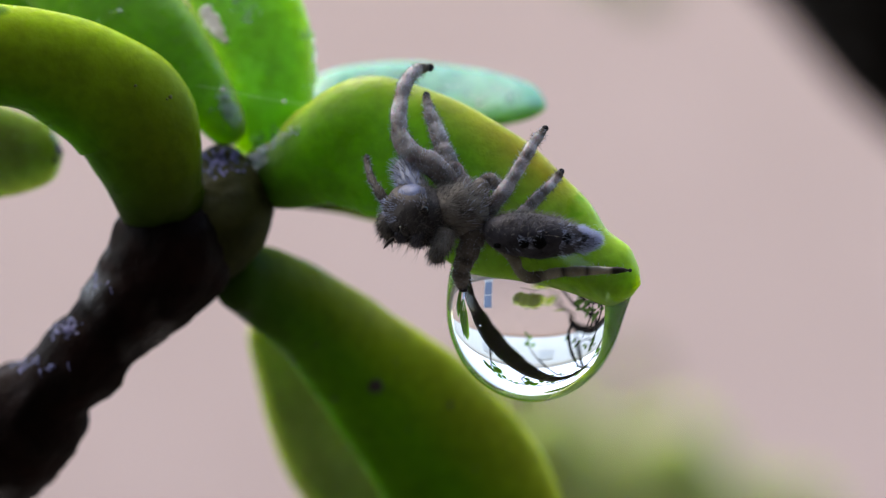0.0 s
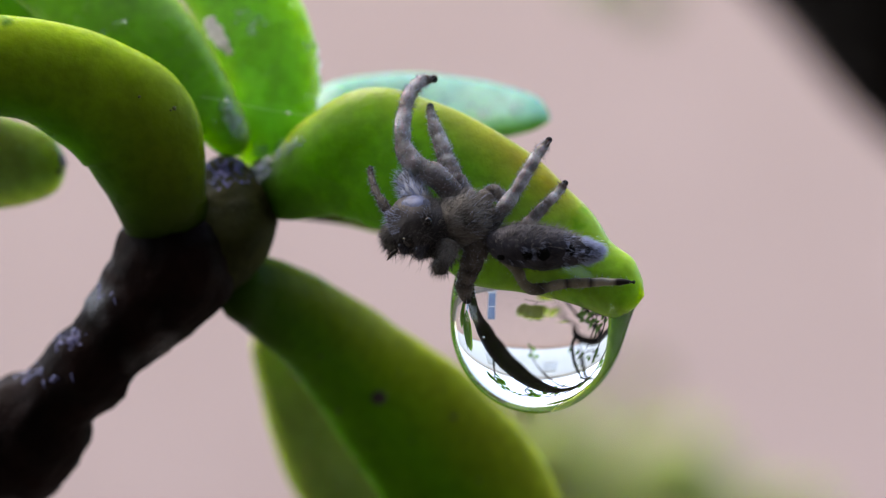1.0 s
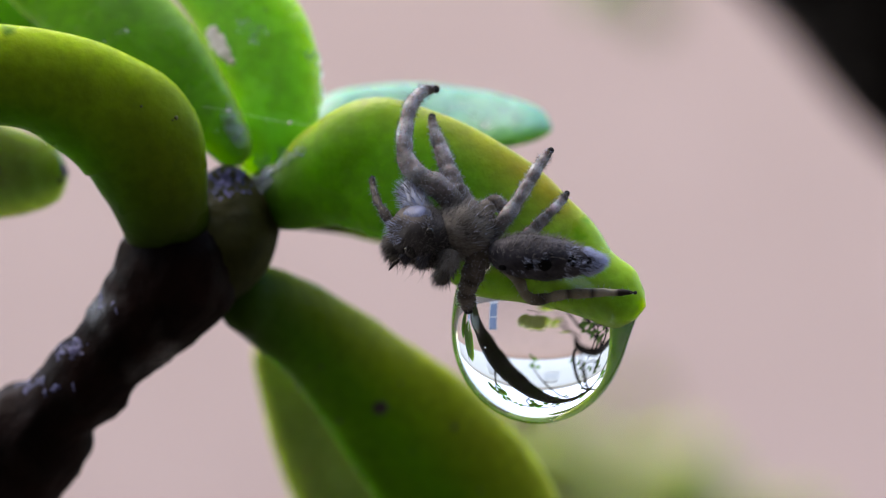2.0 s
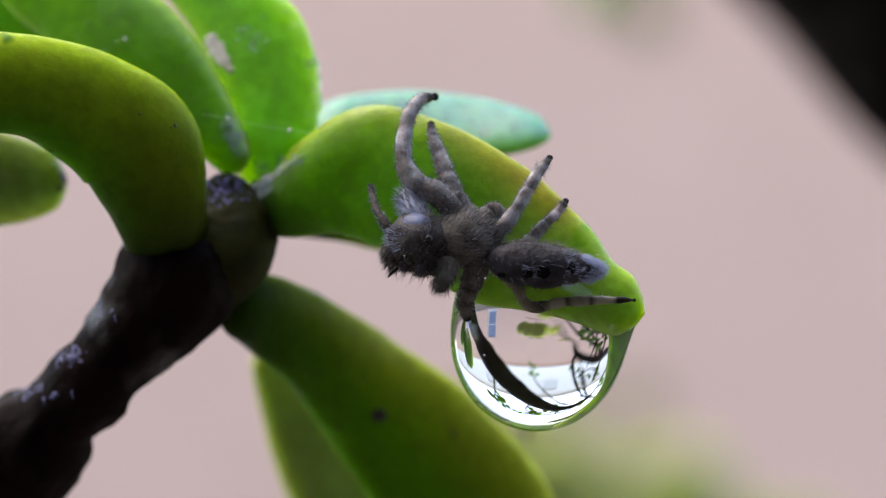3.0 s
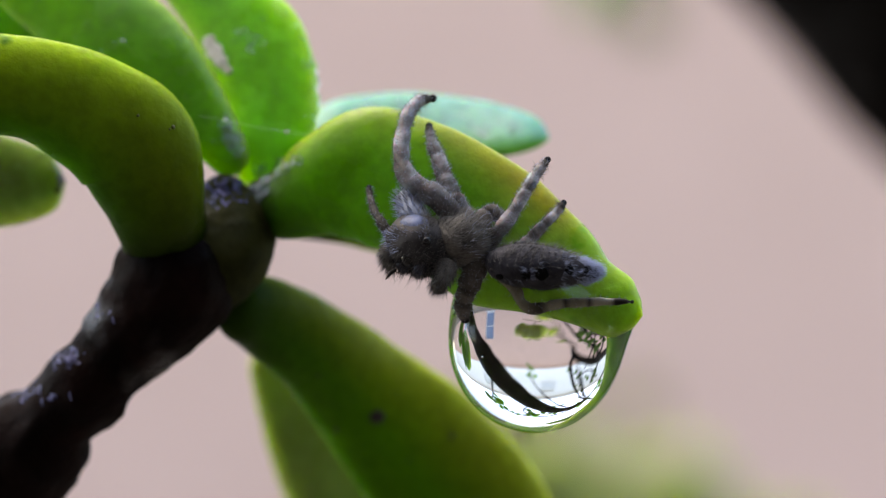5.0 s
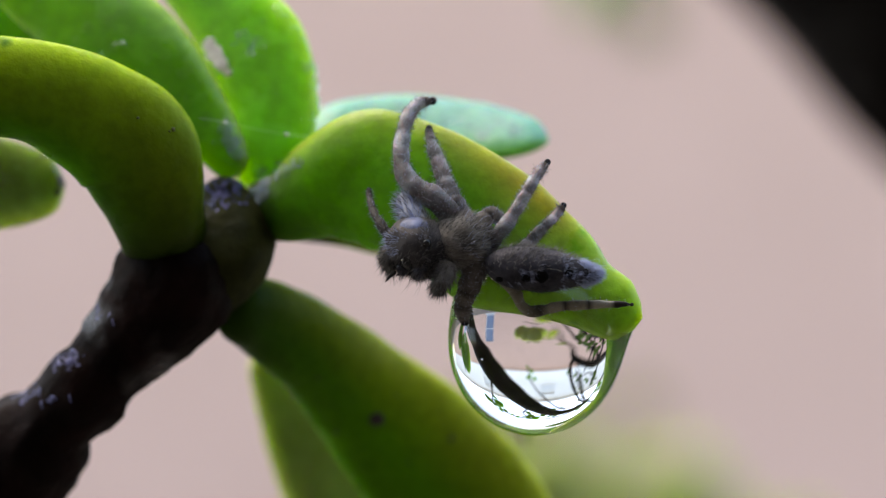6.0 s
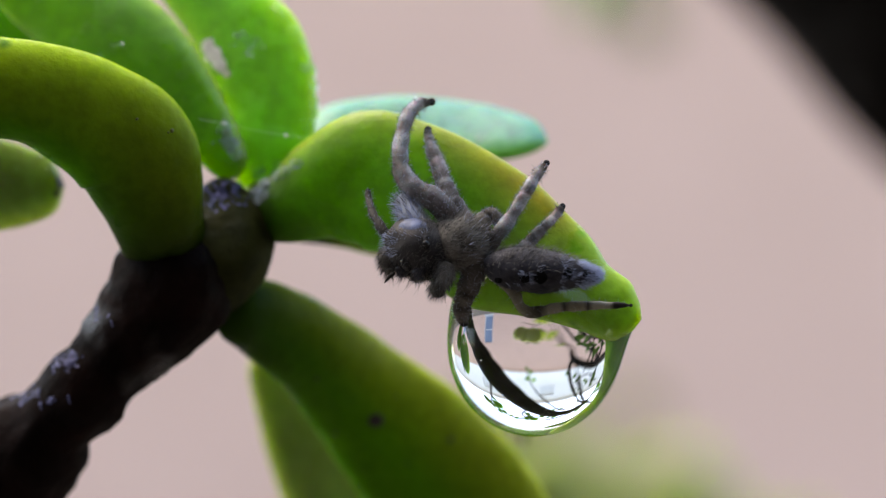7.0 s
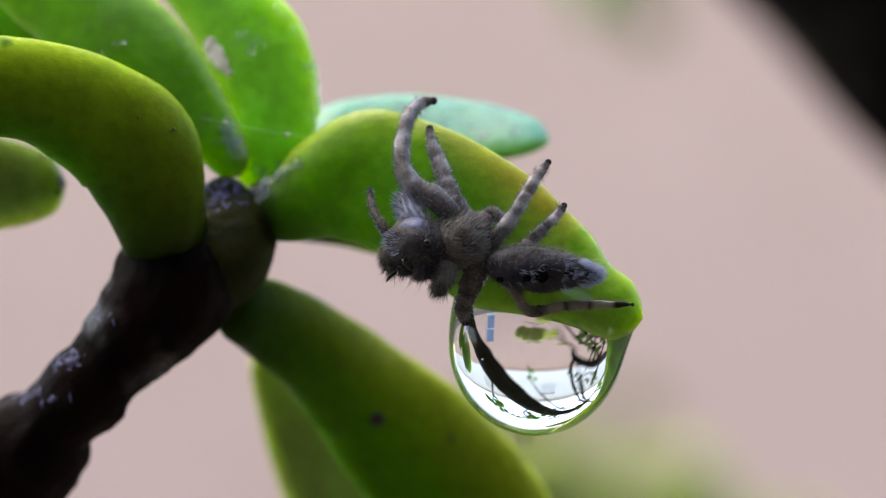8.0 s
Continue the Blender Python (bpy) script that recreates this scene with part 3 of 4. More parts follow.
def bead(x, z, radius, only=None, flat=0.7, label="tiny clear bead of water on a wet leaf"):
    """A bead of water on a leaf or stem."""
    at, n = on_skin(x, z, radius * 0.25, only)
    bm = bmesh.new()
    bmesh.ops.create_uvsphere(bm, u_segments=20, v_segments=14, radius=1.0)
    turn = Vector(n).to_track_quat("Z", "Y").to_matrix()
    for v in bm.verts:
        v.co = (turn @ Vector((v.co.x * radius, v.co.y * radius * 0.9, v.co.z * radius * flat)) + at) * MM
    tagged(new("water_bead", finish(bm, "water_bead", WATER)), label, "water drop", "water beads")


for (x, z, r), only in (((-2.36, 1.02, 0.159), 0), ((-3.71, 5.44, 0.112), 4), ((-3.75, 6.04, 0.096), 4), ((-3.84, 6.39, 0.143), 4), ((-4.08, 6.81, 0.128), 4), ((-4.29, 7.10, 0.112), 4), ((-4.58, 7.45, 0.239), 4), ((-3.65, 5.12, 0.080), 4), ((-3.79, 4.88, 0.080), 4), ((-3.92, 6.58, 0.080), 4),
                      ((-11.16, 3.54, 0.207), 2), ((-10.94, 3.43, 0.112), 2), ((-5.01, 2.76, 0.191), 0), ((-4.53, 3.11, 0.143), 0), ((-4.75, 2.85, 0.112), 0), ((-4.23, 3.40, 0.128), 0)):
    bead(x, z, r, only)


LEAVES = len(SKIN)
SKIN.extend(WOOD)
rim = spline([(-4.69, 7.67, 0.000), (-4.21, 6.97, 0.000), (-3.89, 6.46, 0.000), (-3.67, 5.92, 0.000), (-3.60, 5.37, 0.000), (-3.70, 4.80, 0.000), (-3.97, 4.16, 0.000)], 30)
dew = random.Random(11)
for x, z, _ in rim:
    bead(x + dew.uniform(-0.10, 0.02), z + dew.uniform(-0.06, 0.06), dew.choice((0.09, 0.13, 0.18, 0.26)), 4, 0.8)
for x, z, r in ((4.28, 0.62, 0.12), (4.42, 0.52, 0.09), (4.62, 0.38, 0.06), (1.77, -0.56, 0.080), (1.34, -0.46, 0.056), (2.49, -0.89, 0.056)):
    bead(x, z, r, 0)
for (x, z, r), only in (((-5.13, 2.69, 0.415), 0), ((-4.66, 3.05, 0.319), 0), ((-5.48, 2.31, 0.287), 0), ((-4.34, 3.30, 0.207), 0), ((-5.99, 3.91, 0.319), 3), ((-5.80, 3.49, 0.255), 3)):
    bead(x, z, r, only, 0.22, "thin film of water at the foot of a leaf")


def sky_sheen_material():
    m, n, l, b = material("sky_sheen_on_leaf")
    # The pale base paints in the sheen of the sky on the water.
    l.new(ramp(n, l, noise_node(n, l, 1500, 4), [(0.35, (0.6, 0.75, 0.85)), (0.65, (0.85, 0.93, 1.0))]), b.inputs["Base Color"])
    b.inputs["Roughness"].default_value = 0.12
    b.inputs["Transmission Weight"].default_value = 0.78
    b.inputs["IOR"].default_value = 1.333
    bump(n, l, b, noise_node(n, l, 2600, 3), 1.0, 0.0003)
    return m


SKY_SHEEN = sky_sheen_material()


def wet_sheen(x, z, radius, only, stretch, mat, label):
    """A wrinkled patch of water on a leaf, with sky sheen painted in its colour."""
    at, n = on_skin(x, z, 0, only)
    bm = bmesh.new()
    bmesh.ops.create_uvsphere(bm, u_segments=28, v_segments=16, radius=1.0)
    turn = Vector(n).to_track_quat("Z", "Y").to_matrix()
    for v in bm.verts:
        k = 1 + 0.5 * noise.noise(Vector((v.co.x * 2 + x, v.co.y * 2, z)))
        q = Vector((v.co.x * radius * stretch * k, v.co.y * radius * k, v.co.z * 0.06 * (1 + 0.5 * noise.noise(v.co * 3 + at))))
        v.co = (turn @ q + at) * MM
    part("wet_sheen", bm, mat, plant, label)


def glint_specks(x, z, spread, count, only, seed, mat=SKY_GLINT, label="bluish flecks painted as sky glints on wet bark"):
    """Painted sky glints on wet wood or leaf: many small, flat, uneven flecks round a place."""
    r = random.Random(seed)
    bm = bmesh.new()
    for _ in range(count):
        at, n = on_skin(x + r.gauss(0, spread), z + r.gauss(0, spread * 0.75), 0.01, only)
        turn = Vector(n).to_track_quat("Z", "Y").to_matrix() @ Matrix.Rotation(r.uniform(0, 6.3), 3, "Z")
        long, wide = r.uniform(0.05, 0.16), r.uniform(0.03, 0.07)
        made = bmesh.ops.create_uvsphere(bm, u_segments=10, v_segments=6, radius=1.0)["verts"]
        for v in made:
            k = 1 + 0.4 * noise.noise(v.co * 1.7 + at)
            v.co = (turn @ Vector((v.co.x * long * k, v.co.y * wide * k, v.co.z * 0.025)) + at) * MM
    part("glint_flecks", bm, mat, plant, label, kind="stuff")


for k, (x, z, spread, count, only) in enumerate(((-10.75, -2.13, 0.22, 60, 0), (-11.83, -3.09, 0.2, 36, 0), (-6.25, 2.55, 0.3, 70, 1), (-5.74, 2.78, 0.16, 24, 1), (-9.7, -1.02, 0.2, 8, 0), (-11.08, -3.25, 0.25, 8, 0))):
    glint_specks(x, z, spread, count, LEAVES + only, k)
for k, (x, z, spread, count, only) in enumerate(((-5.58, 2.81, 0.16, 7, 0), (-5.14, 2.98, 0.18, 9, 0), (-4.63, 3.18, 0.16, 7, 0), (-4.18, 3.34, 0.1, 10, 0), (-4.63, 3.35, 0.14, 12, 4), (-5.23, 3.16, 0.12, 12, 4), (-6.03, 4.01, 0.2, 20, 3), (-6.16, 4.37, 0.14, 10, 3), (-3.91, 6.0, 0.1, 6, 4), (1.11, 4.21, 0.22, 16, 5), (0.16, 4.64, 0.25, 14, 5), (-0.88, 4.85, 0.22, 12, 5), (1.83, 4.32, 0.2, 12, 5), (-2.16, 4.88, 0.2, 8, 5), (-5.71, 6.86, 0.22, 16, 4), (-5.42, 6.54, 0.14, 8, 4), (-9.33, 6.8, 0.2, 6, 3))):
    glint_specks(x, z, spread, count, only, k + 40, SKY_SHEEN, "pale flecks painted as sky glints on a wet leaf")


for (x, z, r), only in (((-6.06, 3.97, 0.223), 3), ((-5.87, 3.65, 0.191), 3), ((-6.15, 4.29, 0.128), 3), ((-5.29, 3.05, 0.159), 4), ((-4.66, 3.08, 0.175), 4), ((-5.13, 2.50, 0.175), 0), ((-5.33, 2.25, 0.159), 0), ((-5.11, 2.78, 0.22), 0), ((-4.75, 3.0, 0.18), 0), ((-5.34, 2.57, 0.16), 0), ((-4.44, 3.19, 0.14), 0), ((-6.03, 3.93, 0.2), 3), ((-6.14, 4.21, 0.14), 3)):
    wet_sheen(x, z, r, only, 1.4, SKY_SHEEN, "film of water at a leaf foot, sky sheen painted pale")


def blemish(x, z, radius, only, mat, label):
    at, n = on_skin(x, z, 0, only)
    bm = bmesh.new()
    bmesh.ops.create_uvsphere(bm, u_segments=20, v_segments=10, radius=1.0)
    turn = Vector(n).to_track_quat("Z", "Y").to_matrix()
    for v in bm.verts:
        k = 1 + 0.35 * noise.noise(Vector((v.co.x * 1.6 + x, v.co.y * 1.6, z)))
        v.co = (turn @ Vector((v.co.x * radius * k, v.co.y * radius * k, v.co.z * 0.035)) + at) * MM
    part("blemish", bm, mat, plant, label)


SPOT = plain("brown_leaf_spot", (0.010, 0.006, 0.003), (0.03, 0.018, 0.008), 1500, 0.5)
MARK = plain("olive_leaf_mark", (0.05, 0.05, 0.008), (0.11, 0.11, 0.016), 1500, 0.5)
SCAR = plain("pale_leaf_scar", (0.60, 0.54, 0.53), (0.90, 0.88, 0.89), 2500, 0.4, 0, 0.8, 0.0001)
for x, z, r in ((-1.93, -3.86, 0.239), (0.18, -4.40, 0.080), (-3.06, -4.23, 0.080)):
    blemish(x, z, r, 7, SPOT, "dark brown spot")
for x, z, r in ((-7.68, 4.32, 0.064), (-7.78, 4.26, 0.032), (-8.67, 4.64, 0.04)):
    blemish(x, z, r, 1, MARK, "small brown mark")
blemish(*(-10.84, 2.85, 0.207), 2, SPOT, "dark dried leaf end")
blemish(*(-10.94, 2.54, 0.112), 2, SPOT, "dark dried leaf end")
for x, z, r in ((-1.02, -5.09, 0.048), (-3.57, -2.69, 0.048), (-1.34, -3.17, 0.040), (0.89, -6.20, 0.064)):
    blemish(x, z, r, 7, SPOT, "small brown speck")
for x, z, r in ((-6.66, 6.68, 0.239), (-6.51, 6.43, 0.287), (-6.35, 6.17, 0.239), (-6.15, 5.92, 0.143)):
    blemish(x, z, r, 4, SCAR, "pale torn scar")

# a strand of silk between the leaves, with two tiny drops
SILK = plain("silk", (0.6, 0.62, 0.62), (0.75, 0.76, 0.76), 900, 0.3)
strand = thing("silk_thread", Vector((-5.56, 4.1, 4.5)) * MM, "fine silk thread with two tiny drops between leaves", "thread")
part("thread", tube([(-7.22, 3.4, 4.8, 0.005), (-6.44, 3.9, 4.69, 0.005), (-5.56, 4.1, 4.5, 0.005), (-4.66, 4.4, 4.36, 0.005), (-4.03, 4.4, 4.29, 0.005)], 24, 6), SILK, strand)
# Pale silk colour on the drops replaces their sparkle.
part("droplet", ball((-6.44, 3.9, 4.69), (0.06, 0.06, 0.055), segments=12), SILK, strand, "tiny drop, its sparkle painted pale")
part("droplet", ball((-4.66, 4.4, 4.36), (0.065, 0.065, 0.06), segments=12), SILK, strand, "tiny drop, its sparkle painted pale")

# ---- the jumping spider ----
def fur_material(name, dark, light, scale, bands=None, band_colour=(0.03, 0.028, 0.027)):
    m, n, l, b = material(name)
    base = ramp(n, l, noise_node(n, l, scale, 4), [(0.3, dark), (0.7, light)])
    if bands:
        rings = ramp(n, l, attribute(n, "along"), bands)
        base = mix(n, l, rings, base, band_colour)
    l.new(base, b.inputs["Base Color"])
    b.inputs["Roughness"].default_value = 0.65
    b.inputs["Sheen Weight"].default_value = 0.05
    b.inputs["Specular IOR Level"].default_value = 0.15
    bump(n, l, b, noise_node(n, l, scale * 2.5, 5), 0.7, 0.00006)
    return m


RINGS = [(p, (v, v, v)) for p, v in ((0.0, 0.75), (0.28, 0.55), (0.36, 0.25), (0.40, 0.25), (0.45, 0.75), (0.49, 0.6), (0.54, 0.0), (0.62, 0.05), (0.67, 0.7), (0.71, 0.6), (0.76, 0.0), (0.90, 0.0), (0.94, 1.0))]
LEG = fur_material("banded_leg", (0.085, 0.082, 0.078), (0.52, 0.53, 0.57), 1900, RINGS, (0.055, 0.046, 0.040))
LEG.node_tree.nodes["Principled BSDF"].inputs["Subsurface Weight"].default_value = 0.5
LEG.node_tree.nodes["Principled BSDF"].inputs["Subsurface Scale"].default_value = 0.0003
BODY = fur_material("grey_brown_fur", (0.042, 0.039, 0.034), (0.205, 0.192, 0.17), 1600)
ABDOMEN = fur_material("mottled_abdomen", (0.004, 0.004, 0.008), (0.055, 0.054, 0.068), 2200)
SHELL = plain("dark_glossy_shell", (0.016, 0.013, 0.012), (0.058, 0.046, 0.040), 1500, 0.3, 0, 0.2, 0.00002)
# Blue tint imitates the sky's glint on the brown shell.
SHELL.node_tree.nodes["Principled BSDF"].inputs["Specular Tint"].default_value = (0.42, 0.58, 1.0, 1)
SHELL.node_tree.nodes["Principled BSDF"].inputs["Specular IOR Level"].default_value = 0.6
# Sky glare on the head is put into this bluish colour and tint.
CAP = plain("sky_glare_carapace", (0.025, 0.03, 0.05), (0.16, 0.19, 0.31), 1700, 0.48, 0, 0.5, 0.00004)
CAP.node_tree.nodes["Principled BSDF"].inputs["Specular IOR Level"].default_value = 0.35
CAP.node_tree.nodes["Principled BSDF"].inputs["Specular Tint"].default_value = (0.5, 0.65, 1.0, 1)
FACE = plain("dark_face", (0.012, 0.011, 0.012), (0.062, 0.058, 0.06), 1500, 0.6, 0, 0.5, 0.00004)
FACE.node_tree.nodes["Principled BSDF"].inputs["Specular IOR Level"].default_value = 0.15
EYE_GLOSS = plain("black_eye", (0.003, 0.003, 0.004), (0.006, 0.005, 0.005), 500, 0.05)
BLACK = plain("black_patch", (0.003, 0.003, 0.003), (0.006, 0.006, 0.006), 800, 0.8)
BLACK.node_tree.nodes["Principled BSDF"].inputs["Specular IOR Level"].default_value = 0.05
PALE_HAIR = plain("pale_hair", (0.34, 0.41, 0.60), (0.60, 0.69, 0.94), 900, 0.5)
GREY_HAIR = plain("grey_hair", (0.10, 0.097, 0.093), (0.29, 0.285, 0.28), 900, 0.5)
FOOT = plain("black_foot_fur", (0.010, 0.010, 0.012), (0.03, 0.03, 0.034), 2500, 0.9, 0, 0.8, 0.00004)
DARK_HAIR = plain("dark_bristle", (0.012, 0.010, 0.009), (0.03, 0.026, 0.024), 900, 0.4)


for coat in (PALE_HAIR, GREY_HAIR, DARK_HAIR, FOOT):
    coat.node_tree.nodes["Principled BSDF"].inputs["Specular IOR Level"].default_value = 0.2


def hairs(source, count, length, lean, seed, thick=0.010, lift=0.7, pick=None):
    """Fine three-sided hairs over a body, leaning along a direction; lengths in mm."""
    r = random.Random(seed)
    faces = [f for f in source.faces if pick is None or pick(f.calc_center_median() / MM)]
    areas = np.cumsum([f.calc_area() for f in faces])
    lean = Vector(lean)
    bm = bmesh.new()
    for _ in range(count):
        f = faces[min(int(np.searchsorted(areas, r.random() * areas[-1])), len(faces) - 1)]
        v = f.verts[:]
        k = [r.random() + 0.05 for _ in v]
        root = sum((q.co * w for q, w in zip(v, k)), Vector()) / sum(k)
        n = f.normal
        way = (n * lift + lean * 0.6 + Vector((r.uniform(-1, 1), r.uniform(-1, 1), r.uniform(-1, 1))) * 0.45).normalized()
        if way.dot(n) < 0.1:
            way = (way + n * (0.2 - way.dot(n))).normalized()
        size = length * r.uniform(0.5, 1.25) * MM
        a = way.orthogonal().normalized() * thick * MM
        b = way.cross(a)
        bend = (lean * 0.25 + Vector((0, 0, -0.1))) * size
        foot = [bm.verts.new(root + a * math.cos(t) + b * math.sin(t) - n * 0.00002) for t in (0, 2.1, 4.2)]
        waist = [bm.verts.new(root + way * size * 0.55 + (a * math.cos(t) + b * math.sin(t)) * 0.7) for t in (0, 2.1, 4.2)]
        tip = bm.verts.new(root + way * size + bend)
        for q in range(3):
            bm.faces.new((foot[q], foot[(q + 1) % 3], waist[(q + 1) % 3], waist[q]))
            bm.faces.new((waist[q], waist[(q + 1) % 3], tip))
    return bm


spider = thing("jumping_spider", Vector((0.26, 0.53, 0.98)) * MM, "small hairy grey jumping spider clinging to a leaf", "spider")


def limb_part(name, bm, mat, coats, label=""):
    """A body part with its coats of hair: count, length, lean, hair material, thickness, lift, region."""
    made = []
    for i, (count, length, lean, hair, thick, lift, pick) in enumerate(coats):
        made.append((hairs(bm, count, length, lean, i + len(name) * 7 + count, thick, lift, pick), hair))
    ob = part(name, bm, mat, spider, label)
    for h, hair in made:
        part("hair", h, hair, ob, smooth=False, kind="stuff")
    return ob


PALE_FUR = fur_material("pale_grey_fur", (0.16, 0.18, 0.22), (0.46, 0.50, 0.60), 1600)
head = limb_part("head", ball((-0.72, -0.32, 1.0), (0.98, 0.95, 0.82), (0, 25, 0), 48, 0.08, 2.2), FACE,
                 [(500, 0.10, (0.3, -0.1, 0.3), GREY_HAIR, 0.004, 0.25, lambda p: p.x < -0.3 and p.z > 0.4), (900, 0.18, (0.5, 0, 0.2), GREY_HAIR, 0.005, 0.5, lambda p: p.x > -0.75 and p.z > 0.2), (170, 0.11, (-0.3, -0.3, 0.6), PALE_HAIR, 0.006, 0.3, lambda p: p.x < -0.4 and 1.2 < p.z < 1.55), (150, 0.2, (-0.7, -0.1, 0.3), PALE_HAIR, 0.005, 0.5, lambda p: p.x < -1.3 and 0.75 < p.z < 1.4), (60, 0.14, (0.3, 0, 0.6), DARK_HAIR, 0.006, 0.6, lambda p: p.z > 1.4), (160, 0.16, (-0.5, -0.2, -0.5), DARK_HAIR, 0.005, 0.6, lambda p: p.z < 0.75),
                  (26, 0.42, (-0.9, -0.2, -0.5), DARK_HAIR, 0.006, 0.8, lambda p: p.z < 0.7 and p.x < -0.5), (420, 0.16, (-0.4, -0.2, -0.4), GREY_HAIR, 0.006, 0.5, lambda p: p.z < 0.9), (900, 0.17, (0.3, -0.1, -0.2), DARK_HAIR, 0.006, 0.45, lambda p: p.z < 1.15 and p.x > -1.2), (24, 0.5, (-0.7, -0.3, -0.8), DARK_HAIR, 0.006, 0.9, lambda p: p.z < 0.6)], "dark hairy head with bristles")
cap_bm = ball((-0.76, -0.62, 1.37), (0.57, 0.50, 0.42), (20, 24, 10), 32, 0.06, 2.5)
cap_hair = hairs(cap_bm, 700, 0.15, (0.7, 0, 0.3), 77, 0.0045, 0.3, lambda p: p.x > -0.7 or p.z < 1.5)
part("carapace", cap_bm, CAP, head, "glossy top of the head, sky glare painted bluish-grey")
part("hair", cap_hair, GREY_HAIR, spider, kind="stuff")
for x, y, z, wide in ((-1.47, -0.52, 1.26, 0.085), (-1.12, -0.98, 1.38, 0.10)):
    part("hair_spot", ball((x, y, z), (wide * 0.8, 0.06, wide * 1.2), (0, 20, 0), 12, 0.02, 5.0), PALE_FUR, head, "small pale spot of hair beside an eye")
part("brow", ball((-1.10, -0.66, 1.34), (0.36, 0.30, 0.17), (15, -24, 20), 28, 0.03, 2.5), SHELL, head, "glossy brown brow over the eyes")
for x, y, z, r in ((-1.38, -0.43, 0.94, 0.24), (-1.01, -0.82, 0.62, 0.27), (-1.33, -0.37, 1.35, 0.14), (-0.52, -1.17, 1.09, 0.14)):
    part("eye", ball((x, y, z), (r, r, r), segments=16), EYE_GLOSS, head, "glossy black eye")
limb_part("thorax", ball((0.45, -0.25, 1.1), (0.92, 0.85, 0.78), (0, 5, 0), 32, 0.10, 2.2), BODY,
          [(2200, 0.24, (0.9, 0.2, 0.4), GREY_HAIR, 0.0065, 0.45, None), (900, 0.22, (0.8, 0.2, 0.2), DARK_HAIR, 0.006, 0.45, None), (160, 0.26, (0.8, 0.2, 0.6), PALE_HAIR, 0.005, 0.5, lambda p: p.x > 0.5)], "grey furry thorax")
abdomen_bm = ball((2.72, -0.75, 0.36), (1.62, 0.76, 0.60), (0, 5, 0), 40, 0.07, 2.0, 0.28)
ABDOMEN_SKIN = BVHTree.FromBMesh(abdomen_bm)
limb_part("abdomen", abdomen_bm, ABDOMEN,
          [(480, 0.19, (1, 0, 0.2), GREY_HAIR, 0.0055, 0.35, lambda p: p.z > 0.35), (1300, 0.14, (1, 0, 0), DARK_HAIR, 0.005, 0.25, None), (1000, 0.17, (1, 0, 0), PALE_HAIR, 0.0055, 0.4, lambda p: p.x > 3.75), (300, 0.15, (1, 0, -0.1), PALE_HAIR, 0.005, 0.3, lambda p: p.x > 3.2 and noise.noise(p * 3.0) > 0.0), (320, 0.16, (1, 0, 0), PALE_HAIR, 0.004, 0.25, lambda p: 0.05 < p.z - 0.09 * (p.x - 2.7) < 0.5 and noise.noise(p * 2.6) > 0.1),
           (320, 0.22, (0.7, 0, 0.5), GREY_HAIR, 0.004, 0.4, lambda p: p.z > 0.65)], "dark mottled abdomen with a pale tail tuft")
tail = limb_part("spinneret", ball((4.16, -0.75, 0.31), (0.22, 0.16, 0.16), (0, 5, 0), 16, 0.02, 3.0), BODY, [(260, 0.20, (1, 0, 0), PALE_HAIR, 0.007, 0.5, None)])
for (x, z, r), tall in (((2.28, 0.15, 0.15), 1.0), ((2.72, 0.19, 0.2), 1.0), ((1.53, 0.1, 0.16), 0.6), ((3.5, 0.29, 0.13), 1.3), ((3.98, 0.29, 0.1), 1.2)):
    eye = Vector(EYE)
    at, n, _, _ = ABDOMEN_SKIN.ray_cast(eye, (Vector((x, 0, z)) * MM - eye).normalized())
    bm = bmesh.new()
    bmesh.ops.create_uvsphere(bm, u_segments=18, v_segments=10, radius=1.0)
    turn = Vector(n).to_track_quat("Z", "Y").to_matrix()
    for v in bm.verts:
        k = 1 + 0.12 * noise.noise(Vector((v.co.x * 1.5 + x * 3, v.co.y * 1.5, z)))
        v.co = (turn @ Vector((v.co.x * r * k, v.co.y * r * k * tall, v.co.z * 0.07)) + at / MM) * MM
    part("patch", bm, BLACK, spider, "black spot on the abdomen")
for pts in ([(-0.98, -0.60, 0.75, 0.28), (-1.13, -0.62, 0.52, 0.25), (-1.19, -0.56, 0.34, 0.19), (-1.17, -0.45, 0.22, 0.1)], [(-0.57, -0.80, 0.62, 0.28), (-0.69, -0.84, 0.38, 0.25), (-0.75, -0.74, 0.2, 0.18), (-0.73, -0.66, 0.1, 0.09)]):
    limb_part("chelicera", tube(pts, 20, 14, 0.06, 3.0, (0.1, 0.15)), SHELL, [(60, 0.18, (-0.5, -0.2, -0.8), DARK_HAIR, 0.006, 0.5, None), (10, 0.42, (-0.7, -0.2, -0.7), DARK_HAIR, 0.006, 0.7, None), (320, 0.13, (-0.3, -0.2, -0.8), GREY_HAIR, 0.005, 0.4, None), (300, 0.12, (-0.3, -0.2, -0.5), DARK_HAIR, 0.005, 0.4, None)])
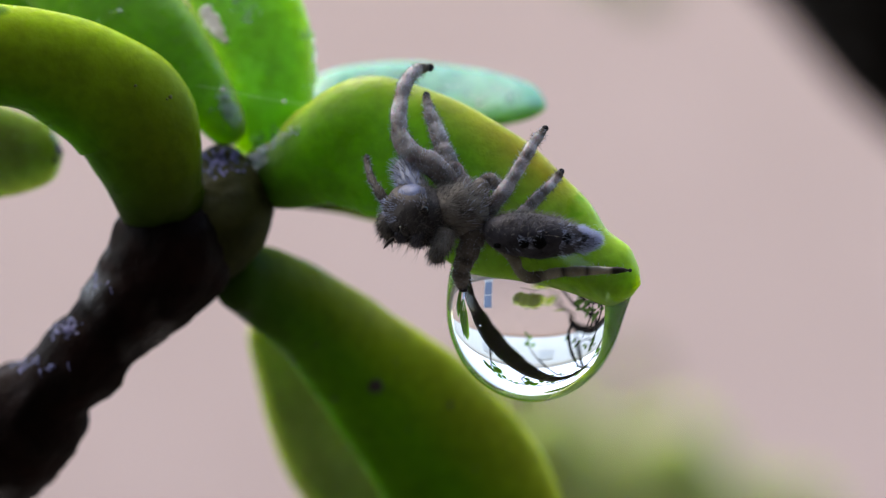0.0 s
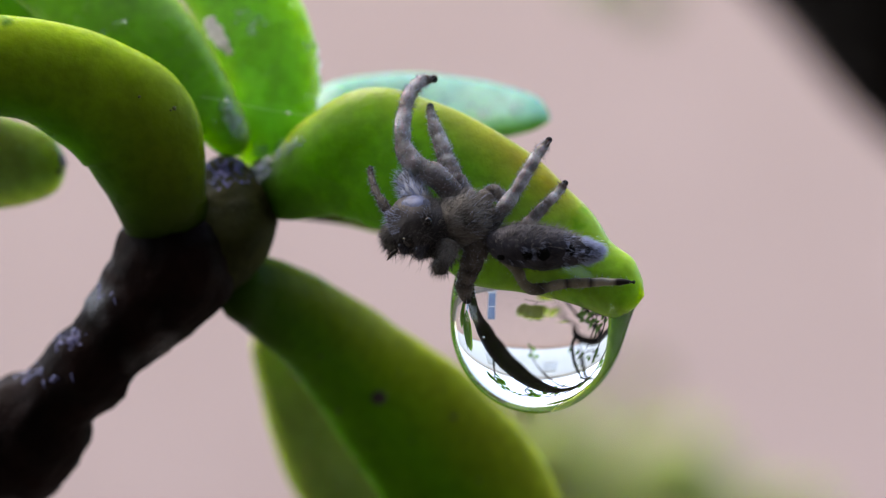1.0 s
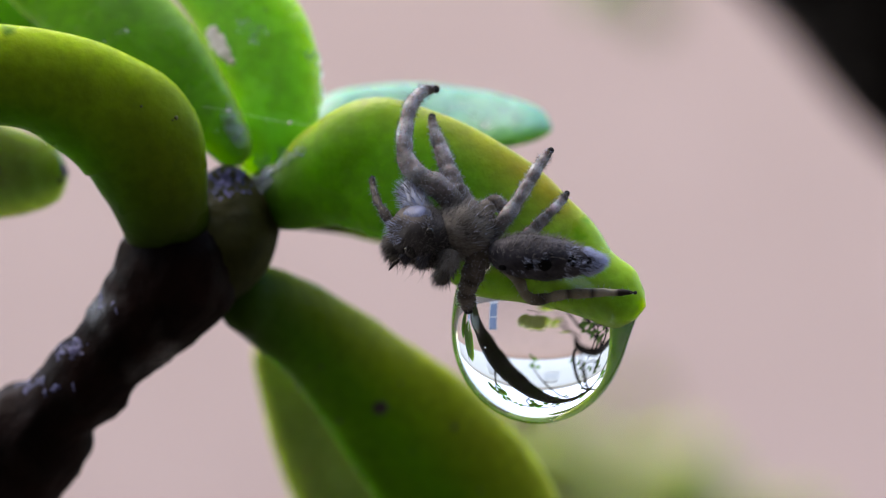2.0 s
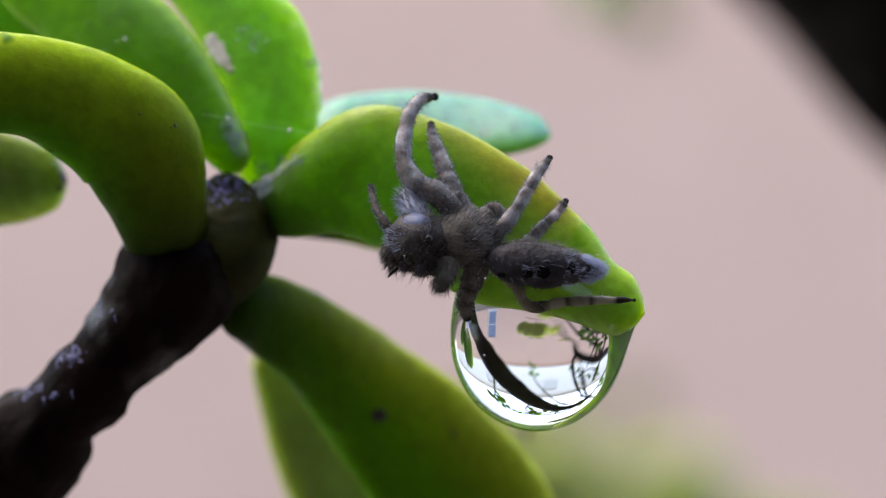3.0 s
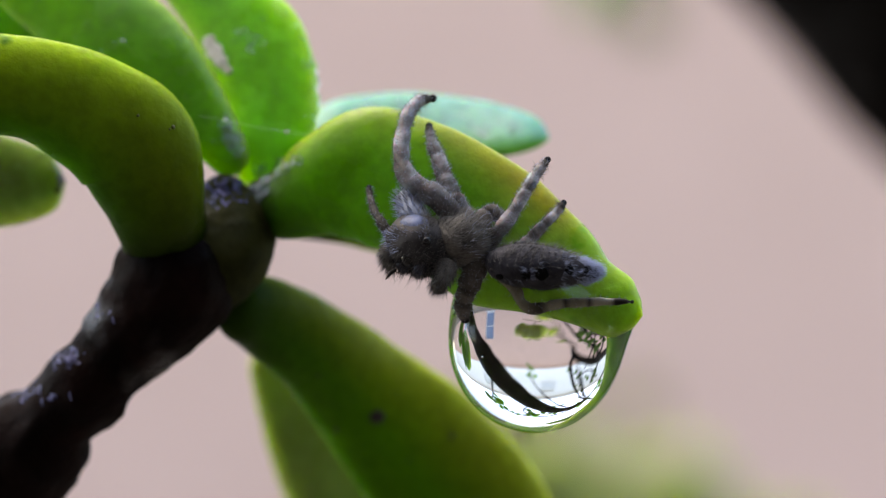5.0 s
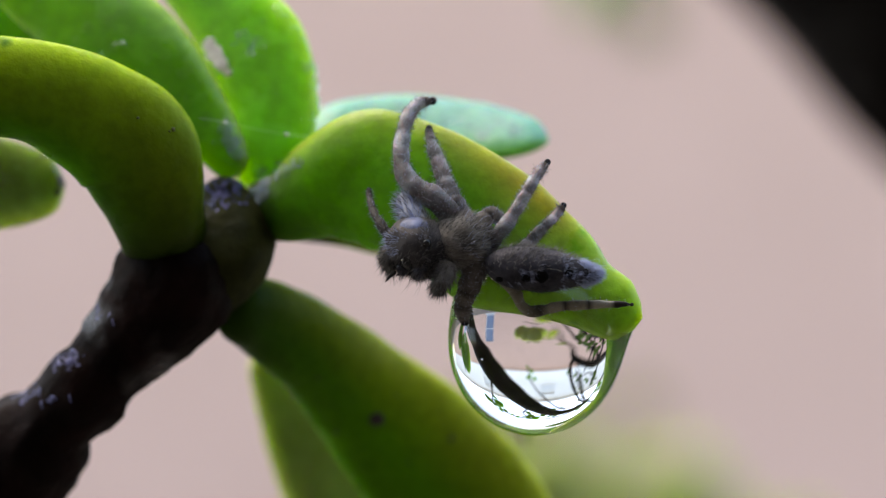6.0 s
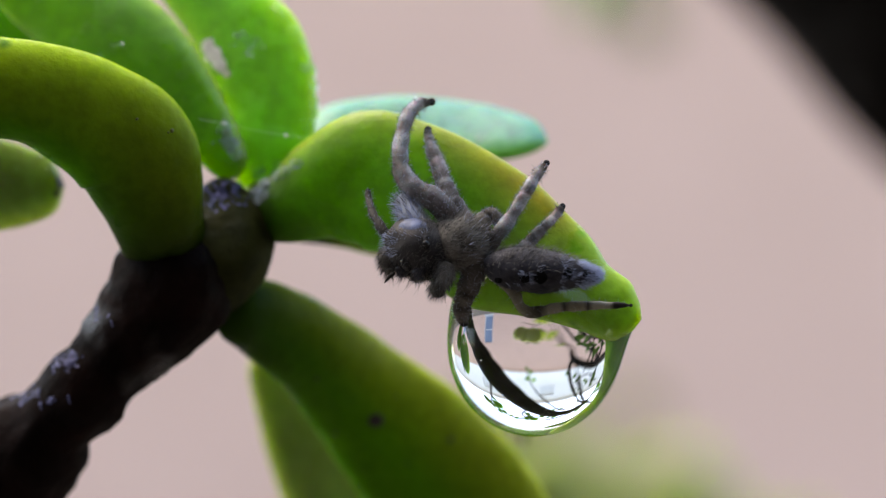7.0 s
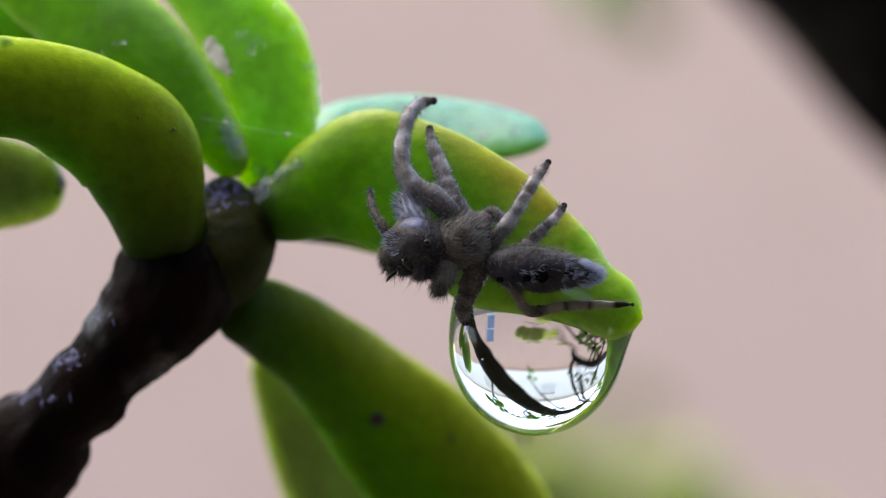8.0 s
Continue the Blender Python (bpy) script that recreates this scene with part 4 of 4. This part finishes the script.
for pts in ([(0.09, -0.8, 0.57, 0.28), (-0.03, -0.95, 0.17, 0.27), (-0.16, -1, -0.14, 0.25), (-0.25, -0.87, -0.36, 0.14)], [(-1.34, -0.29, 1.13, 0.21), (-1.59, -0.31, 0.84, 0.19), (-1.59, -0.41, 0.49, 0.16), (-1.46, -0.55, 0.27, 0.11)]):
    limb_part("palp", tube(pts, 22, 14, 0.06, 3.0, (0.1, 0.15)), BODY, [(700, 0.18, (-0.2, 0, -0.8), GREY_HAIR, 0.006, 0.5, None), (300, 0.17, (-0.2, 0, -0.8), DARK_HAIR, 0.005, 0.5, None), (60, 0.27, (-0.3, 0, -0.9), DARK_HAIR, 0.005, 0.7, None)], "short furry palp")
limb_part("fur_tuft", tube([(-0.61, -0.2, 1.56, 0.34), (-0.91, -0.1, 1.88, 0.36), (-1.09, 0.1, 2.25, 0.3), (-1.19, 0.3, 2.56, 0.14)], 20, 14, 0.06, 3.0, (0.15, 0.2)), PALE_FUR,
          [(800, 0.24, (-0.5, 0, 0.5), PALE_HAIR, 0.005, 0.6, None), (300, 0.22, (-0.5, 0, 0.5), GREY_HAIR, 0.008, 0.6, None)], "pale grey tuft of fur behind the head")
part("spine", tube([(-1.36, -0.72, 0.32, 0.07), (-1.52, -0.76, 0.20, 0.055), (-1.68, -0.78, 0.0, 0.012)], 10, 8), DARK_HAIR, spider, "long dark bristle")

KNEES = (0.25, 0.45, 0.66, 0.84)


def knuckles(s):
    """Legs swell a little towards each joint and narrow at it."""
    return 1.0 + sum(0.08 * math.exp(-((s - k + 0.05) / 0.05) ** 2) - 0.10 * math.exp(-((s - k) / 0.02) ** 2) for k in KNEES)


BROWN_LEG = fur_material("brown_leg", (0.045, 0.040, 0.034), (0.24, 0.22, 0.20), 1500, RINGS, (0.03, 0.025, 0.021))
DARK_LEG = fur_material("dark_leg", (0.016, 0.014, 0.012), (0.09, 0.085, 0.08), 1500, RINGS, (0.010, 0.009, 0.009))
FINE_RINGS = [(p, (v, v, v)) for p, v in ((0.0, 0.3), (0.30, 0.3), (0.40, 0.9), (0.46, 0.1), (0.54, 0.15), (0.57, 0.85), (0.61, 0.1), (0.69, 0.1), (0.72, 0.9), (0.76, 0.15), (0.86, 0.15), (0.89, 1.0))]
BANDED = fur_material("ringed_leg", (0.20, 0.185, 0.13), (0.40, 0.38, 0.30), 1500, FINE_RINGS, (0.018, 0.014, 0.011))
for pts, mat, fuzz, label in (
        ([(0.32, 0.0, 1.77, 0.34), (-0.24, -0.1, 2.33, 0.33), (-0.88, 0.0, 2.73, 0.3), (-1.19, 0.2, 3.17, 0.25), (-1.24, 0.5, 3.75, 0.22), (-1.16, 0.9, 4.41, 0.2), (-0.97, 1.3, 4.9, 0.19), (-0.68, 1.7, 5.17, 0.16), (-0.36, 1.9, 5.23, 0.12)], LEG, 420, 'pale banded front leg raised over the leaf'),
        ([(0.56, 0.1, 1.62, 0.34), (0.25, 0.2, 2.18, 0.32), (-0.0, 0.5, 2.86, 0.25), (-0.24, 0.9, 3.56, 0.2), (-0.41, 1.3, 4.06, 0.15), (-0.47, 1.6, 4.41, 0.115)], LEG, 320, ''),
        ([(-1.36, -0.1, 0.9, 0.16), (-1.68, 0.1, 1.46, 0.14), (-1.97, 0.5, 1.89, 0.12), (-2.11, 0.9, 2.27, 0.1), (-2.18, 1.3, 2.64, 0.085)], DARK_LEG, 90, 'slender dark leg with a black tip'),
        ([(0.95, -0.1, 0.74, 0.24), (1.43, -0.4, 1.29, 0.22), (1.87, -0.3, 1.85, 0.19), (2.26, 0.0, 2.49, 0.17), (2.64, 0.4, 3.09, 0.14), (2.9, 0.6, 3.42, 0.11)], LEG, 300, ''),
        ([(1.43, 0.0, 0.55, 0.22), (2.14, -0.2, 0.89, 0.19), (2.62, -0.1, 1.4, 0.15), (3.05, 0.1, 1.82, 0.13), (3.35, 0.3, 2.19, 0.10)], LEG, 220, ''),
        ([(0.93, -0.45, 0.58, 0.38), (0.72, -0.5, 0.0, 0.31), (0.54, -0.35, -0.5, 0.25), (0.49, -0.15, -0.85, 0.21), (0.56, 0.05, -1.1, 0.13)], BROWN_LEG, 150, ''),
        ([(1.42, -0.5, 0.26, 0.17), (1.98, -0.6, -0.25, 0.15), (2.14, -0.6, -0.61, 0.15), (2.45, -0.6, -0.81, 0.15), (3.09, -0.55, -0.68, 0.145), (3.96, -0.55, -0.62, 0.125), (4.68, -0.5, -0.6, 0.1), (5.25, -0.45, -0.6, 0.055)], BANDED, 60, 'slender leg ringed in dark brown and pale grey'),
        ([(0.83, 0.1, 0.9, 0.28), (1.03, 0.0, 1.61, 0.25), (1.27, 0.1, 1.93, 0.22), (1.63, 0.2, 1.73, 0.17)], BROWN_LEG, 160, ''),
        ):
    leg = limb_part("leg", tube(pts, 70, 18, 0.03, 3.0, (0.04, 0.05), knuckles), mat,
                    [(fuzz * 2, 0.12, (0, 0, 0.3), PALE_HAIR, 0.004, 0.45, None), (fuzz * 2, 0.14, (0, 0, -0.2), GREY_HAIR, 0.0055, 0.45, None), (fuzz, 0.13, (0, 0, 0.1), DARK_HAIR, 0.005, 0.4, None), (fuzz // 4, 0.24, (0, 0, 0), DARK_HAIR, 0.004, 0.9, None)], label)
    x, y, z, r = pts[-1]
    part("foot", ball((x, y, z), (r * 0.98, r * 0.98, r * 0.98), (0, 0, 0), 14, 0.02, 4.0), FOOT, leg, "black foot")


def motions():
    """Only the hand-held camera moves; the spider, the plant and the drop keep still."""


motions()
